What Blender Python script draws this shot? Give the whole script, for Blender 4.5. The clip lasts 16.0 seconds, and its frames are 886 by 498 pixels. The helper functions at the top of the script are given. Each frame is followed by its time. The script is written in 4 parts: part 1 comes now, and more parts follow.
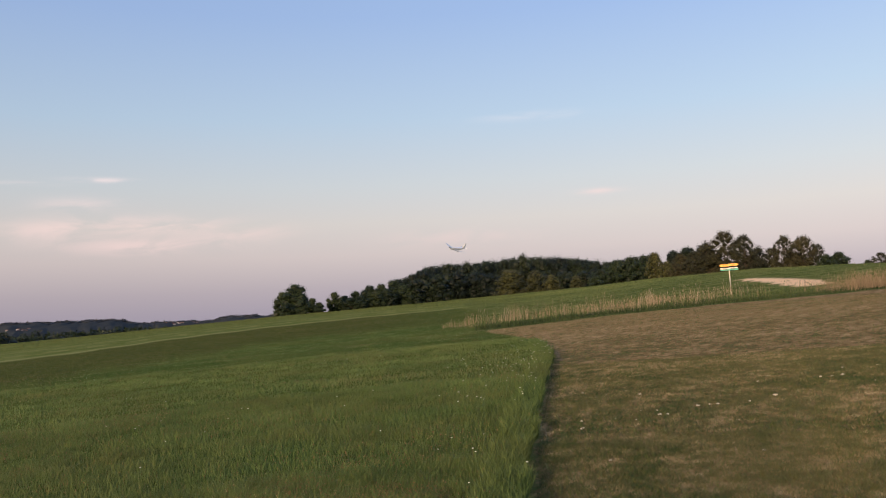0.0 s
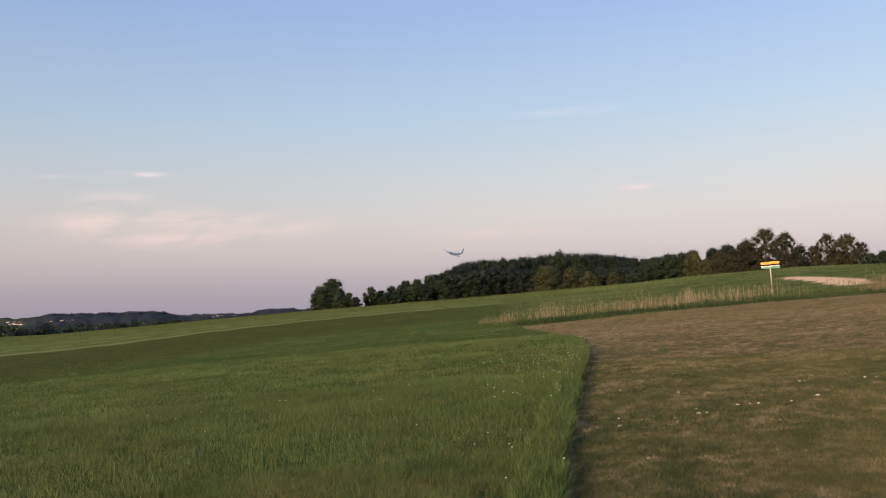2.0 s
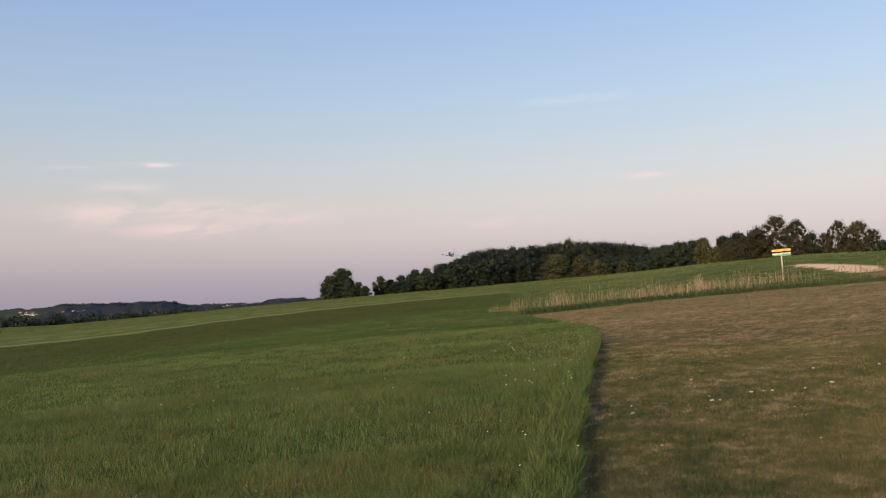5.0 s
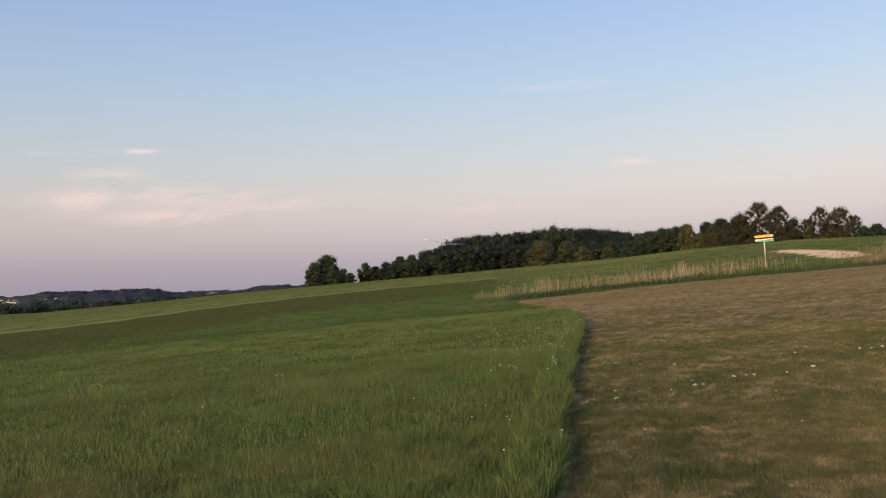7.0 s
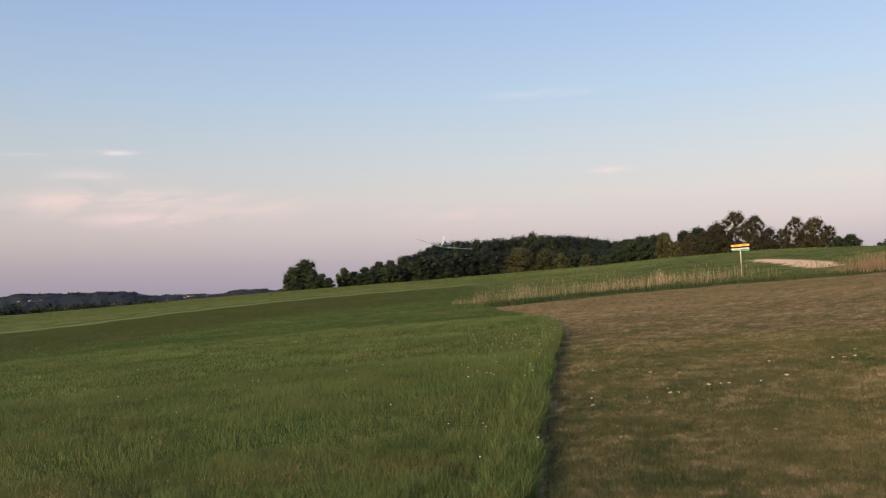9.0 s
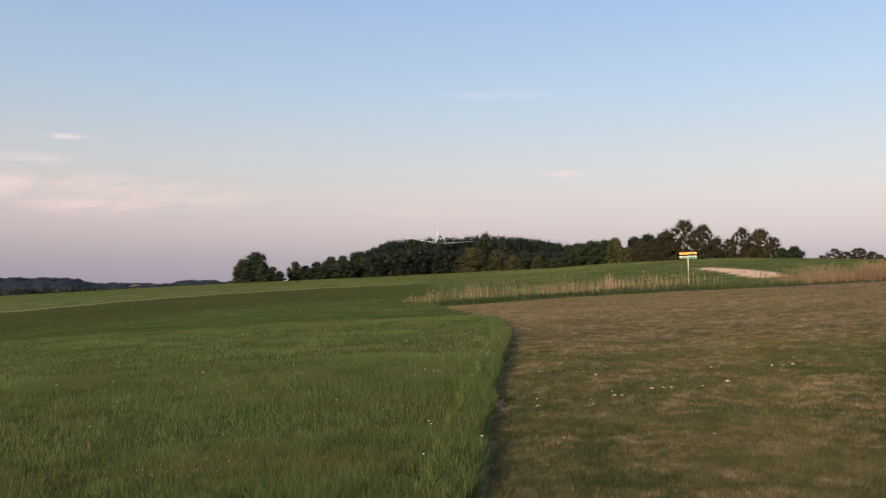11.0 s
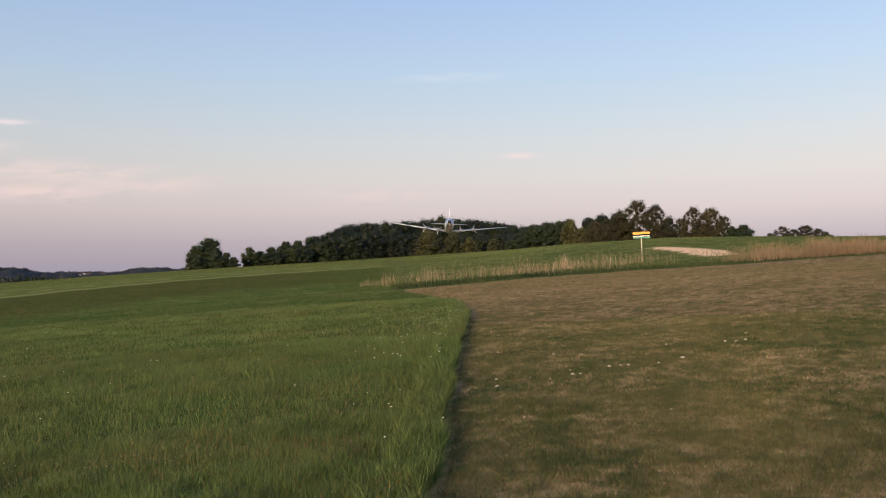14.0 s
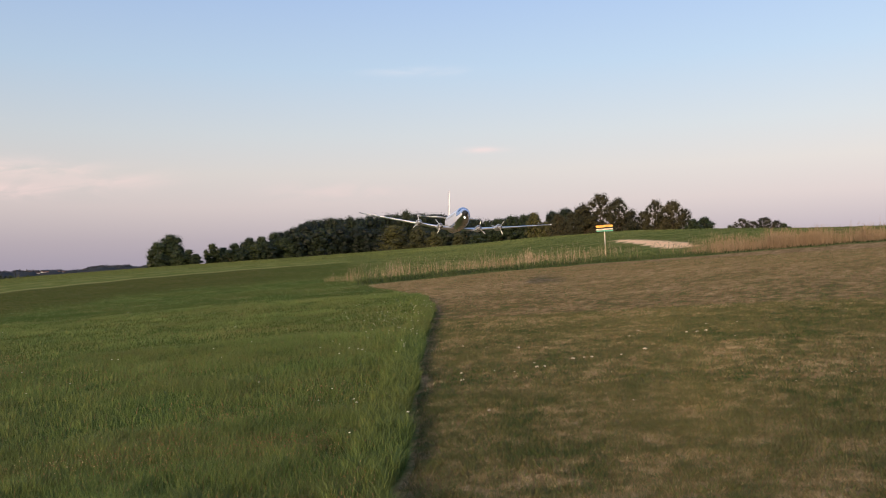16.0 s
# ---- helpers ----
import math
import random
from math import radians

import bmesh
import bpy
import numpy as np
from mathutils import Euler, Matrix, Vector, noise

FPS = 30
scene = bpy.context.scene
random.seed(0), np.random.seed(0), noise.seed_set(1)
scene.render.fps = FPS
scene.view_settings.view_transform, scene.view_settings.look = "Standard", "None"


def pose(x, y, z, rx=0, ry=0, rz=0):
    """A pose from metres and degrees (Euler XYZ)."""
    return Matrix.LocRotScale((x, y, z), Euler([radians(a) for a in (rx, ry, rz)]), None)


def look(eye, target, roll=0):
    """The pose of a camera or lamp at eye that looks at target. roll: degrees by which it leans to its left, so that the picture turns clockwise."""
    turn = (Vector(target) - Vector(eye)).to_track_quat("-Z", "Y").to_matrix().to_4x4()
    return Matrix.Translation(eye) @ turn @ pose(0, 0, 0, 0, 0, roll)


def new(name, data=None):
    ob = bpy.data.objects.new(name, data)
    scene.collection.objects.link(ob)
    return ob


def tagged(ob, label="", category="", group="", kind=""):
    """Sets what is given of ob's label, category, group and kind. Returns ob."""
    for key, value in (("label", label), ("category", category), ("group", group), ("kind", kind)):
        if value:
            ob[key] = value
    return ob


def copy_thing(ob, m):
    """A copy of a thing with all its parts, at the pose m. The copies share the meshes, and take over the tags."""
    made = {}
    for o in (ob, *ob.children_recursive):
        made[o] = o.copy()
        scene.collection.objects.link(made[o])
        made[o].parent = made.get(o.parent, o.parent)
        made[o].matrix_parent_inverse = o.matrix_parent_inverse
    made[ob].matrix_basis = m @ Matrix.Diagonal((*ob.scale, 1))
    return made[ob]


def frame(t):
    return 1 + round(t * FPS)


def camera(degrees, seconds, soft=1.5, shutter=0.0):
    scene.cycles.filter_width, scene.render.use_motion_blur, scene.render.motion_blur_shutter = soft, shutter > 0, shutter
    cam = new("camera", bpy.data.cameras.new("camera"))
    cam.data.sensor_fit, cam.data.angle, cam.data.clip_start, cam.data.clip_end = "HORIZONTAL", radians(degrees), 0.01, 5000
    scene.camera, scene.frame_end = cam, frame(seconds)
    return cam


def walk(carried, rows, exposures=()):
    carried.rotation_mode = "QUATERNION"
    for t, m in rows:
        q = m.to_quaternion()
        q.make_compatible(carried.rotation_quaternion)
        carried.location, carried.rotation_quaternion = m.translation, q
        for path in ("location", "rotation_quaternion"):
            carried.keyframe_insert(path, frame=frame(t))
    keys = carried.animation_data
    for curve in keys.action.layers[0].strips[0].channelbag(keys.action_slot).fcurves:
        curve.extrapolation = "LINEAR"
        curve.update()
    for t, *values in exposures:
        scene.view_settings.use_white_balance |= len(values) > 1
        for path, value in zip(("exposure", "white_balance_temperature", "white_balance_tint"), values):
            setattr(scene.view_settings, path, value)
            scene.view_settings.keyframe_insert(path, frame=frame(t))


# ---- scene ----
# ---- camera ----
cam = camera(56.1, 16.0, soft=1.0)


def aim(eye, yaw, pitch, roll):
    """A pose from the eye and degrees of yaw to the left, pitch up and roll."""
    a, b = radians(yaw), radians(pitch)
    way = Vector((-math.sin(a) * math.cos(b), math.cos(a) * math.cos(b), math.sin(b)))
    return look(eye, Vector(eye) + 10 * way, roll)


PATH = [
    (0, (0.000, 0.000, 1.600), 0.00, 4.24, -2.50),
    (0.5, (0.002, -0.009, 1.600), 0.97, 3.97, -2.72),
    (1, (-0.003, -0.002, 1.598), 1.34, 3.88, -2.66),
    (1.5, (-0.008, 0.001, 1.593), 1.90, 4.08, -2.03),
    (2, (-0.015, 0.001, 1.594), 2.51, 4.03, -1.90),
    (2.5, (-0.019, -0.006, 1.591), 2.90, 3.86, -1.90),
    (3, (-0.025, -0.003, 1.589), 3.31, 3.71, -2.08),
    (5.5, (-0.048, 0.031, 1.581), 3.08, 2.95, -2.19),
    (6, (-0.047, 0.034, 1.577), 2.91, 2.52, -2.30),
    (6.5, (-0.044, 0.042, 1.576), 2.48, 2.38, -2.34),
    (7, (-0.040, 0.045, 1.575), 2.17, 2.33, -2.26),
    (7.5, (-0.039, 0.048, 1.575), 2.06, 2.32, -2.31),
    (8, (-0.035, 0.046, 1.574), 2.00, 2.30, -2.36),
    (8.5, (-0.036, 0.041, 1.577), 1.58, 2.30, -2.32),
    (9, (-0.031, 0.043, 1.580), 0.72, 2.68, -1.73),
    (11.5, (-0.014, 0.050, 1.569), -3.52, 2.37, 0.25),
    (12, (-0.013, 0.056, 1.573), -4.58, 2.12, 0.03),
    (12.5, (-0.016, 0.068, 1.567), -5.14, 1.85, -0.38),
    (13, (-0.021, 0.081, 1.565), -5.05, 1.39, -0.64),
    (13.5, (-0.028, 0.092, 1.560), -5.12, 1.32, -0.68),
    (14, (-0.030, 0.101, 1.558), -5.54, 1.34, -0.74),
    (14.5, (-0.033, 0.098, 1.559), -6.27, 1.12, -0.94),
    (15, (-0.033, 0.093, 1.558), -6.72, 0.78, -1.12),
    (15.5, (-0.036, 0.091, 1.555), -6.88, 0.55, -1.22),
    (16, (-0.020, 0.090, 1.559), -7.94, 0.92, -1.31),
]
walk(cam, [(t, aim(eye, yaw, pitch, roll)) for t, eye, yaw, pitch, roll in PATH],
     exposures=[(0, 0.0), (9, 0.0), (12.5, 0.01), (14, 0.04), (16, 0.05)])

# ---- sky and sun ----
SUN_AZ, SUN_EL = 205.0, 8.5  # degrees clockwise from +y, and above the horizon
world = bpy.data.worlds.new("evening_sky")
scene.world = world
world.use_nodes = True
wt = world.node_tree
wt.nodes.clear()


def wn(kind, **kw):
    n = wt.nodes.new(kind)
    for k, v in kw.items():
        if k == "op":
            n.operation = v
        elif k == "blend":
            n.blend_type = v
    return n


def wmath(op, a, b=None):
    n = wn("ShaderNodeMath", op=op)
    for i, v in enumerate((a, b)):
        if v is None:
            continue
        if isinstance(v, (int, float)):
            n.inputs[i].default_value = v
        else:
            wt.links.new(v, n.inputs[i])
    return n.outputs[0]


def ramp_of(tree, fac, stops, interp="LINEAR"):
    n = tree.nodes.new("ShaderNodeValToRGB")
    n.color_ramp.interpolation = interp
    els = n.color_ramp.elements
    while len(els) < len(stops):
        els.new(0.5)
    for e, (p, c) in zip(els, stops):
        e.position, e.color = p, (*c, 1)
    tree.links.new(fac, n.inputs[0])
    return n.outputs[0]


coord = wn("ShaderNodeTexCoord")
sep = wn("ShaderNodeSeparateXYZ")
wt.links.new(coord.outputs["Generated"], sep.inputs[0])
az = wmath("ARCTAN2", sep.outputs[0], sep.outputs[1])
el = wmath("ARCSINE", sep.outputs[2])
el_deg = wmath("MULTIPLY", el, 180 / math.pi)
az_deg = wmath("MULTIPLY", az, 180 / math.pi)
elev = wmath("DIVIDE", el_deg, 40.0)
# Opposite the setting sun: violet at the horizon, a pink belt, then pale and deeper blue.
belt = ramp_of(wt, elev, [
    (0.0, (0.42, 0.37, 0.46)), (0.045, (0.51, 0.44, 0.50)), (0.10, (0.68, 0.58, 0.585)),
    (0.155, (0.72, 0.66, 0.64)), (0.22, (0.65, 0.68, 0.715)), (0.33, (0.51, 0.645, 0.81)),
    (0.50, (0.37, 0.52, 0.83)), (1.0, (0.22, 0.38, 0.72))])
sky = wn("ShaderNodeTexSky")
sky.sky_type = "NISHITA"
sky.sun_disc = False
sky.sun_elevation, sky.sun_rotation = radians(SUN_EL), radians(SUN_AZ)
sky.dust_density = 2.0
dim = wn("ShaderNodeMix")
dim.data_type, dim.blend_type = "RGBA", "MULTIPLY"
dim.inputs["Factor"].default_value = 1.0
wt.links.new(sky.outputs[0], dim.inputs["A"])
dim.inputs["B"].default_value = (0.12, 0.12, 0.12, 1)
blend = wn("ShaderNodeMix")
blend.data_type = "RGBA"
blend.inputs["Factor"].default_value = 0.88
wt.links.new(dim.outputs["Result"], blend.inputs["A"])
wt.links.new(belt, blend.inputs["B"])

# The afterglow round the sinking sun, behind the camera.
s_az, s_el = radians(SUN_AZ), radians(SUN_EL)
sun_at = Vector((math.sin(s_az) * math.cos(s_el), math.cos(s_az) * math.cos(s_el), math.sin(s_el)))
toward = wn("ShaderNodeVectorMath", op="DOT_PRODUCT")
wt.links.new(coord.outputs["Generated"], toward.inputs[0])
toward.inputs[1].default_value = sun_at
lobe = wmath("POWER", wmath("MAXIMUM", toward.outputs["Value"], 0.0), 2.5)
glow = wn("ShaderNodeMix")
glow.data_type = "RGBA"
wt.links.new(lobe, glow.inputs["Factor"])
wt.links.new(blend.outputs["Result"], glow.inputs["A"])
glow.inputs["B"].default_value = (1.3, 1.05, 0.85, 1)
# The sky is a little deeper to the left of the view and paler to the right, nearer the sun's side.
side_of = wmath("ADD", wmath("MULTIPLY", wmath("SINE", wmath("ADD", az, 0.12)), 0.20), 1.0)
graded = wn("ShaderNodeVectorMath", op="SCALE")
wt.links.new(glow.outputs["Result"], graded.inputs[0])
wt.links.new(side_of, graded.inputs["Scale"])

# Thin cirrus: soft banks (azimuth, elevation, half width, half height, strength) broken up by stretched noise.
CLOUDS = [(-22.2, 9.25, 1.9, 0.16, 0.75), (-26.9, 8.95, 1.7, 0.14, 0.4), (-23.8, 7.65, 2.3, 0.45, 0.5), (-20.2, 6.35, 5.6, 0.55, 0.85),
          (-25.8, 5.9, 2.6, 0.6, 0.5), (-19.6, 5.0, 4.6, 0.5, 0.8), (-13.5, 5.7, 3.2, 0.55, 0.4), (10.8, 7.65, 1.4, 0.2, 0.75),
          (6.5, 13.0, 3.2, 0.28, 0.3), (1.0, 5.0, 4.5, 0.6, 0.35)]
total = None
for a0, e0, ra, re, s in CLOUDS:
    u = wmath("DIVIDE", wmath("SUBTRACT", az_deg, a0), ra)
    v = wmath("DIVIDE", wmath("SUBTRACT", el_deg, e0), re)
    g = wmath("EXPONENT", wmath("MULTIPLY", wmath("ADD", wmath("MULTIPLY", u, u), wmath("MULTIPLY", v, v)), -1.0))
    g = wmath("MULTIPLY", g, s)
    total = g if total is None else wmath("ADD", total, g)
stretch = wn("ShaderNodeCombineXYZ")
wt.links.new(wmath("MULTIPLY", az_deg, 0.16), stretch.inputs[0])
wt.links.new(wmath("ADD", wmath("MULTIPLY", el_deg, 0.62), wmath("MULTIPLY", az_deg, -0.05)), stretch.inputs[1])
puff = wn("ShaderNodeTexNoise")
puff.inputs["Scale"].default_value, puff.inputs["Detail"].default_value = 1.5, 5.0
puff.inputs["Roughness"].default_value = 0.52
puff.inputs["Distortion"].default_value = 0.5
wt.links.new(stretch.outputs[0], puff.inputs["Vector"])
wisps = ramp_of(wt, puff.outputs["Fac"], [(0.30, (0, 0, 0)), (0.66, (1, 1, 1))], "EASE")
cover = wmath("MINIMUM", wmath("MULTIPLY", total, wisps), 0.9)
tone = ramp_of(wt, elev, [(0.0, (0.82, 0.60, 0.60)), (0.16, (0.92, 0.71, 0.67)), (0.3, (0.86, 0.82, 0.86))])
cloudy = wn("ShaderNodeMix")
cloudy.data_type = "RGBA"
wt.links.new(cover, cloudy.inputs["Factor"])
wt.links.new(graded.outputs[0], cloudy.inputs["A"])
wt.links.new(tone, cloudy.inputs["B"])
background = wn("ShaderNodeBackground")
background.inputs["Strength"].default_value = 1.0
wt.links.new(cloudy.outputs["Result"], background.inputs["Color"])
out = wn("ShaderNodeOutputWorld")
wt.links.new(background.outputs[0], out.inputs[0])

sun = new("sun", bpy.data.lights.new("sun", "SUN"))
sun.data.energy, sun.data.angle, sun.data.color = 5.55, radians(3), (1.0, 0.72, 0.45)
sun.matrix_world = look(sun_at * 50, (0, 0, 0))


# ---- materials ----
class Mat:
    """A node material under construction."""

    def __init__(self, name, rough=0.7, metal=0.0, spec=0.3):
        self.m = bpy.data.materials.new(name)
        self.m.use_nodes = True
        self.t = self.m.node_tree
        self.b = self.t.nodes["Principled BSDF"]
        self.b.inputs["Roughness"].default_value = rough
        self.b.inputs["Metallic"].default_value = metal
        self.b.inputs["Specular IOR Level"].default_value = spec

    def node(self, kind):
        return self.t.nodes.new(kind)

    def link(self, a, b):
        self.t.links.new(a, b)

    def noise(self, scale, detail=4.0, rough=0.6, stretch=None, coord="Object"):
        tc = self.node("ShaderNodeTexCoord")
        src = tc.outputs[coord]
        if stretch:
            mp = self.node("ShaderNodeMapping")
            mp.inputs["Scale"].default_value = stretch
            self.link(src, mp.inputs[0])
            src = mp.outputs[0]
        n = self.node("ShaderNodeTexNoise")
        n.inputs["Scale"].default_value, n.inputs["Detail"].default_value = scale, detail
        n.inputs["Roughness"].default_value = rough
        self.link(src, n.inputs["Vector"])
        return n.outputs["Fac"]

    def ramp(self, fac, stops, interp="LINEAR"):
        return ramp_of(self.t, fac, stops, interp)

    def attr(self, name):
        n = self.node("ShaderNodeAttribute")
        n.attribute_name = name
        return n.outputs["Fac"]

    def mix(self, fac, a, b, blend="MIX"):
        n = self.node("ShaderNodeMix")
        n.data_type, n.blend_type = "RGBA", blend
        for v, s in ((fac, "Factor"), (a, "A"), (b, "B")):
            if isinstance(v, (int, float)):
                n.inputs[s].default_value = v
            elif isinstance(v, tuple):
                n.inputs[s].default_value = (*v, 1)
            else:
                self.link(v, n.inputs[s])
        return n.outputs["Result"]

    def math(self, op, a, b=0.0):
        n = self.node("ShaderNodeMath")
        n.operation = op
        for i, v in enumerate((a, b)):
            if isinstance(v, (int, float)):
                n.inputs[i].default_value = v
            else:
                self.link(v, n.inputs[i])
        return n.outputs[0]

    def color(self, src):
        self.link(src, self.b.inputs["Base Color"])
        return self

    def bump(self, src, strength=0.3, dist=0.02):
        n = self.node("ShaderNodeBump")
        n.inputs["Strength"].default_value, n.inputs["Distance"].default_value = strength, dist
        self.link(src, n.inputs["Height"])
        self.link(n.outputs[0], self.b.inputs["Normal"])
        return self

    def see_through(self, share, src):
        """A share of the light passes through, as through thin leaves."""
        tr = self.node("ShaderNodeBsdfTranslucent")
        self.link(src, tr.inputs["Color"])
        mx = self.node("ShaderNodeMixShader")
        mx.inputs[0].default_value = share
        self.link(self.b.outputs[0], mx.inputs[1])
        self.link(tr.outputs[0], mx.inputs[2])
        self.link(mx.outputs[0], self.t.nodes["Material Output"].inputs[0])
        return self


def simple(name, c, rough=0.6, metal=0.0, var=0.12, scale=6.0, spec=0.4):
    """One colour with a faint mottling and uneven gloss."""
    m = Mat(name, rough, metal, spec)
    n = m.noise(scale)
    lo, hi = (tuple(v * (1 - var) for v in c), tuple(min(1, v * (1 + var)) for v in c))
    m.color(m.ramp(n, [(0.3, lo), (0.7, hi)]))
    m.link(m.ramp(n, [(0.3, (rough * 0.85,) * 3), (0.7, (min(1, rough * 1.15),) * 3)]), m.b.inputs["Roughness"])
    return m.m


def leaf_mat(name, dark, mid, light, share=0.15, gloss=0.55):
    """Foliage or grass: the tint attribute runs from dark to light, with slow drifts over the ground."""
    m = Mat(name, gloss, 0, 0.25)
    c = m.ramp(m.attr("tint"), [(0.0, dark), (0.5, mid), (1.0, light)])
    oi = m.node("ShaderNodeObjectInfo")
    own = m.ramp(oi.outputs["Random"], [(0.0, (0.58, 0.64, 0.78)), (0.35, (0.80, 0.84, 0.84)), (0.7, (1.0, 1.0, 0.9)), (1.0, (1.28, 1.14, 0.92))])
    c = m.mix(1.0, c, own, "MULTIPLY")
    m.color(c).see_through(share, c)
    return m.m


def grass_mat(name, stops, drift_scale, drift_color, share=0.3):
    m = Mat(name, 0.6, 0, 0.2)
    c = m.ramp(m.attr("tint"), stops)
    d = m.ramp(m.noise(drift_scale, 3.0, coord="Object"), [(0.42, (0, 0, 0)), (0.68, (1, 1, 1))])
    c = m.mix(m.math("MULTIPLY", d, 0.55), c, drift_color)
    m.color(c).see_through(share, c)
    return m.m


MEADOW = grass_mat("meadow_grass", [(0.0, (0.018, 0.040, 0.012)), (0.45, (0.084, 0.130, 0.034)), (0.85, (0.190, 0.245, 0.080)), (0.9, (0.185, 0.150, 0.064)), (1.0, (0.17, 0.090, 0.045))],
                   0.35, (0.126, 0.124, 0.040))
STUBBLE = grass_mat("dry_stubble", [(0.0, (0.029, 0.051, 0.015)), (0.22, (0.098, 0.128, 0.037)), (0.42, (0.090, 0.077, 0.033)), (0.6, (0.181, 0.124, 0.063)), (0.8, (0.323, 0.250, 0.137)), (1.0, (0.525, 0.433, 0.268))], 0.5, (0.132, 0.122, 0.051), 0.2)
SEED = grass_mat("seed_heads", [(0.0, (0.15, 0.06, 0.038)), (0.5, (0.20, 0.115, 0.058)), (0.8, (0.27, 0.23, 0.105)), (1.0, (0.40, 0.37, 0.21))], 0.6, (0.24, 0.19, 0.09), 0.2)
REED = grass_mat("dry_reed", [(0.0, (0.13, 0.088, 0.052)), (0.5, (0.33, 0.245, 0.160)), (1.0, (0.56, 0.46, 0.34))], 0.2, (0.24, 0.165, 0.095), 0.2)
VERGE = grass_mat("verge_grass", [(0.0, (0.013, 0.027, 0.008)), (0.6, (0.087, 0.125, 0.039)), (1.0, (0.168, 0.185, 0.067))], 0.2, (0.095, 0.106, 0.038))
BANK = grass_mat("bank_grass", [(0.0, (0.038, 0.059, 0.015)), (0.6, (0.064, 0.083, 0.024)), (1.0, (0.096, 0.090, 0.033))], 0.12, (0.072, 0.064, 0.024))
HAY = grass_mat("hayfield_grass", [(0.0, (0.058, 0.080, 0.021)), (0.6, (0.082, 0.105, 0.030)), (1.0, (0.125, 0.135, 0.046))], 0.08, (0.090, 0.100, 0.030))
# Aerial haze over the far ridge is put into this blue-grey leaf colour.
HAZY = leaf_mat("haze_tinted_far_leaves", (0.020, 0.022, 0.030), (0.026, 0.029, 0.038), (0.038, 0.041, 0.050), 0.05)
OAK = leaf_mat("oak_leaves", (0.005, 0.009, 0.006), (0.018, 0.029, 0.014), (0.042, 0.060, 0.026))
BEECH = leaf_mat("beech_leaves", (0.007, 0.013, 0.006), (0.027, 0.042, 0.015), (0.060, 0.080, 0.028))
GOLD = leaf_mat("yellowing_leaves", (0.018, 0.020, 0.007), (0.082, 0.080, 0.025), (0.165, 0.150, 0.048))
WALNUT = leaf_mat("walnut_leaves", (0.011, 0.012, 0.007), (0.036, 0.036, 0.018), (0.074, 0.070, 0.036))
BARK = simple("bark", (0.085, 0.062, 0.045), 0.9, var=0.35, scale=3.0)
STONE = simple("pale_stone", (0.52, 0.44, 0.35), 0.85, var=0.2, scale=30)
PETAL = simple("white_petals", (0.66, 0.66, 0.56), 0.7, var=0.08, scale=60)
STALK = simple("flower_stalk", (0.09, 0.14, 0.04), 0.7)
POST = simple("weathered_wood", (0.52, 0.46, 0.36), 0.85, var=0.25, scale=14)
YELLOW = simple("yellow_sign_paint", (0.80, 0.36, 0.03), 0.45, var=0.08)
WHITE_SIGN = simple("white_sign_paint", (0.60, 0.58, 0.53), 0.5, var=0.08)
GREEN_SIGN = simple("green_sign_paint", (0.06, 0.33, 0.24), 0.5, var=0.1)
INK = simple("black_lettering", (0.02, 0.02, 0.02), 0.6)
WHITE_PAINT = simple("white_aircraft_paint", (0.72, 0.73, 0.76), 0.28, var=0.05, scale=4, spec=0.5)
ALU = simple("polished_aluminium", (0.78, 0.79, 0.81), 0.4, 1.0, var=0.08, scale=5)
ALU_DULL = simple("dull_aluminium", (0.60, 0.61, 0.64), 0.42, 0.9, var=0.1, scale=7)
SILVER = simple("silver_aircraft_skin", (0.72, 0.75, 0.85), 0.40, 0.25, var=0.05, scale=4)
ALU_BELLY = simple("burnished_aluminium", (0.55, 0.53, 0.51), 0.28, 1.0, var=0.12, scale=5)
BLUE_PAINT = simple("blue_aircraft_paint", (0.17, 0.29, 0.60), 0.3, var=0.08, scale=5, spec=0.5)
BLACK = simple("black_radome", (0.018, 0.019, 0.022), 0.4, var=0.2)
GLASS = simple("dark_cockpit_glass", (0.03, 0.045, 0.07), 0.08, var=0.1, spec=0.7)
TYRE_GREY = simple("grey_metal", (0.24, 0.24, 0.25), 0.4, 0.8)
HOUSE_WALL = simple("white_render", (0.48, 0.48, 0.50), 0.8, var=0.08, scale=0.3)
HOUSE_ROOF = simple("red_roof_tiles", (0.10, 0.058, 0.050), 0.85, var=0.15, scale=0.5)
lamp_glow = Mat("landing_light", 0.2)
lamp_glow.b.inputs["Base Color"].default_value = (0.9, 0.9, 0.9, 1)
lamp_glow.b.inputs["Emission Color"].default_value = (1, 0.97, 0.9, 1)
lamp_glow.b.inputs["Emission Strength"].default_value = 4.0
GLOW = lamp_glow.m

# ---- the lie of the land ----
CREST_AZ = (-180, -60, -28.1, -22.1, -17.3, -11.8, -7.3, -1.5, 4.4, 10.1, 14.2, 20.6, 26, 32.3, 36, 60, 180)
CREST_EL = (-0.5, -1.2, -0.94, -0.57, -0.26, 0.05, 0.28, 0.57, 0.89, 1.17, 1.49, 1.80, 1.78, 1.63, 1.61, 1.2, -0.5)
CREST_D = (200, 190, 185, 190, 195, 200, 205, 210, 205, 180, 150, 125, 105, 88, 82, 90, 200)

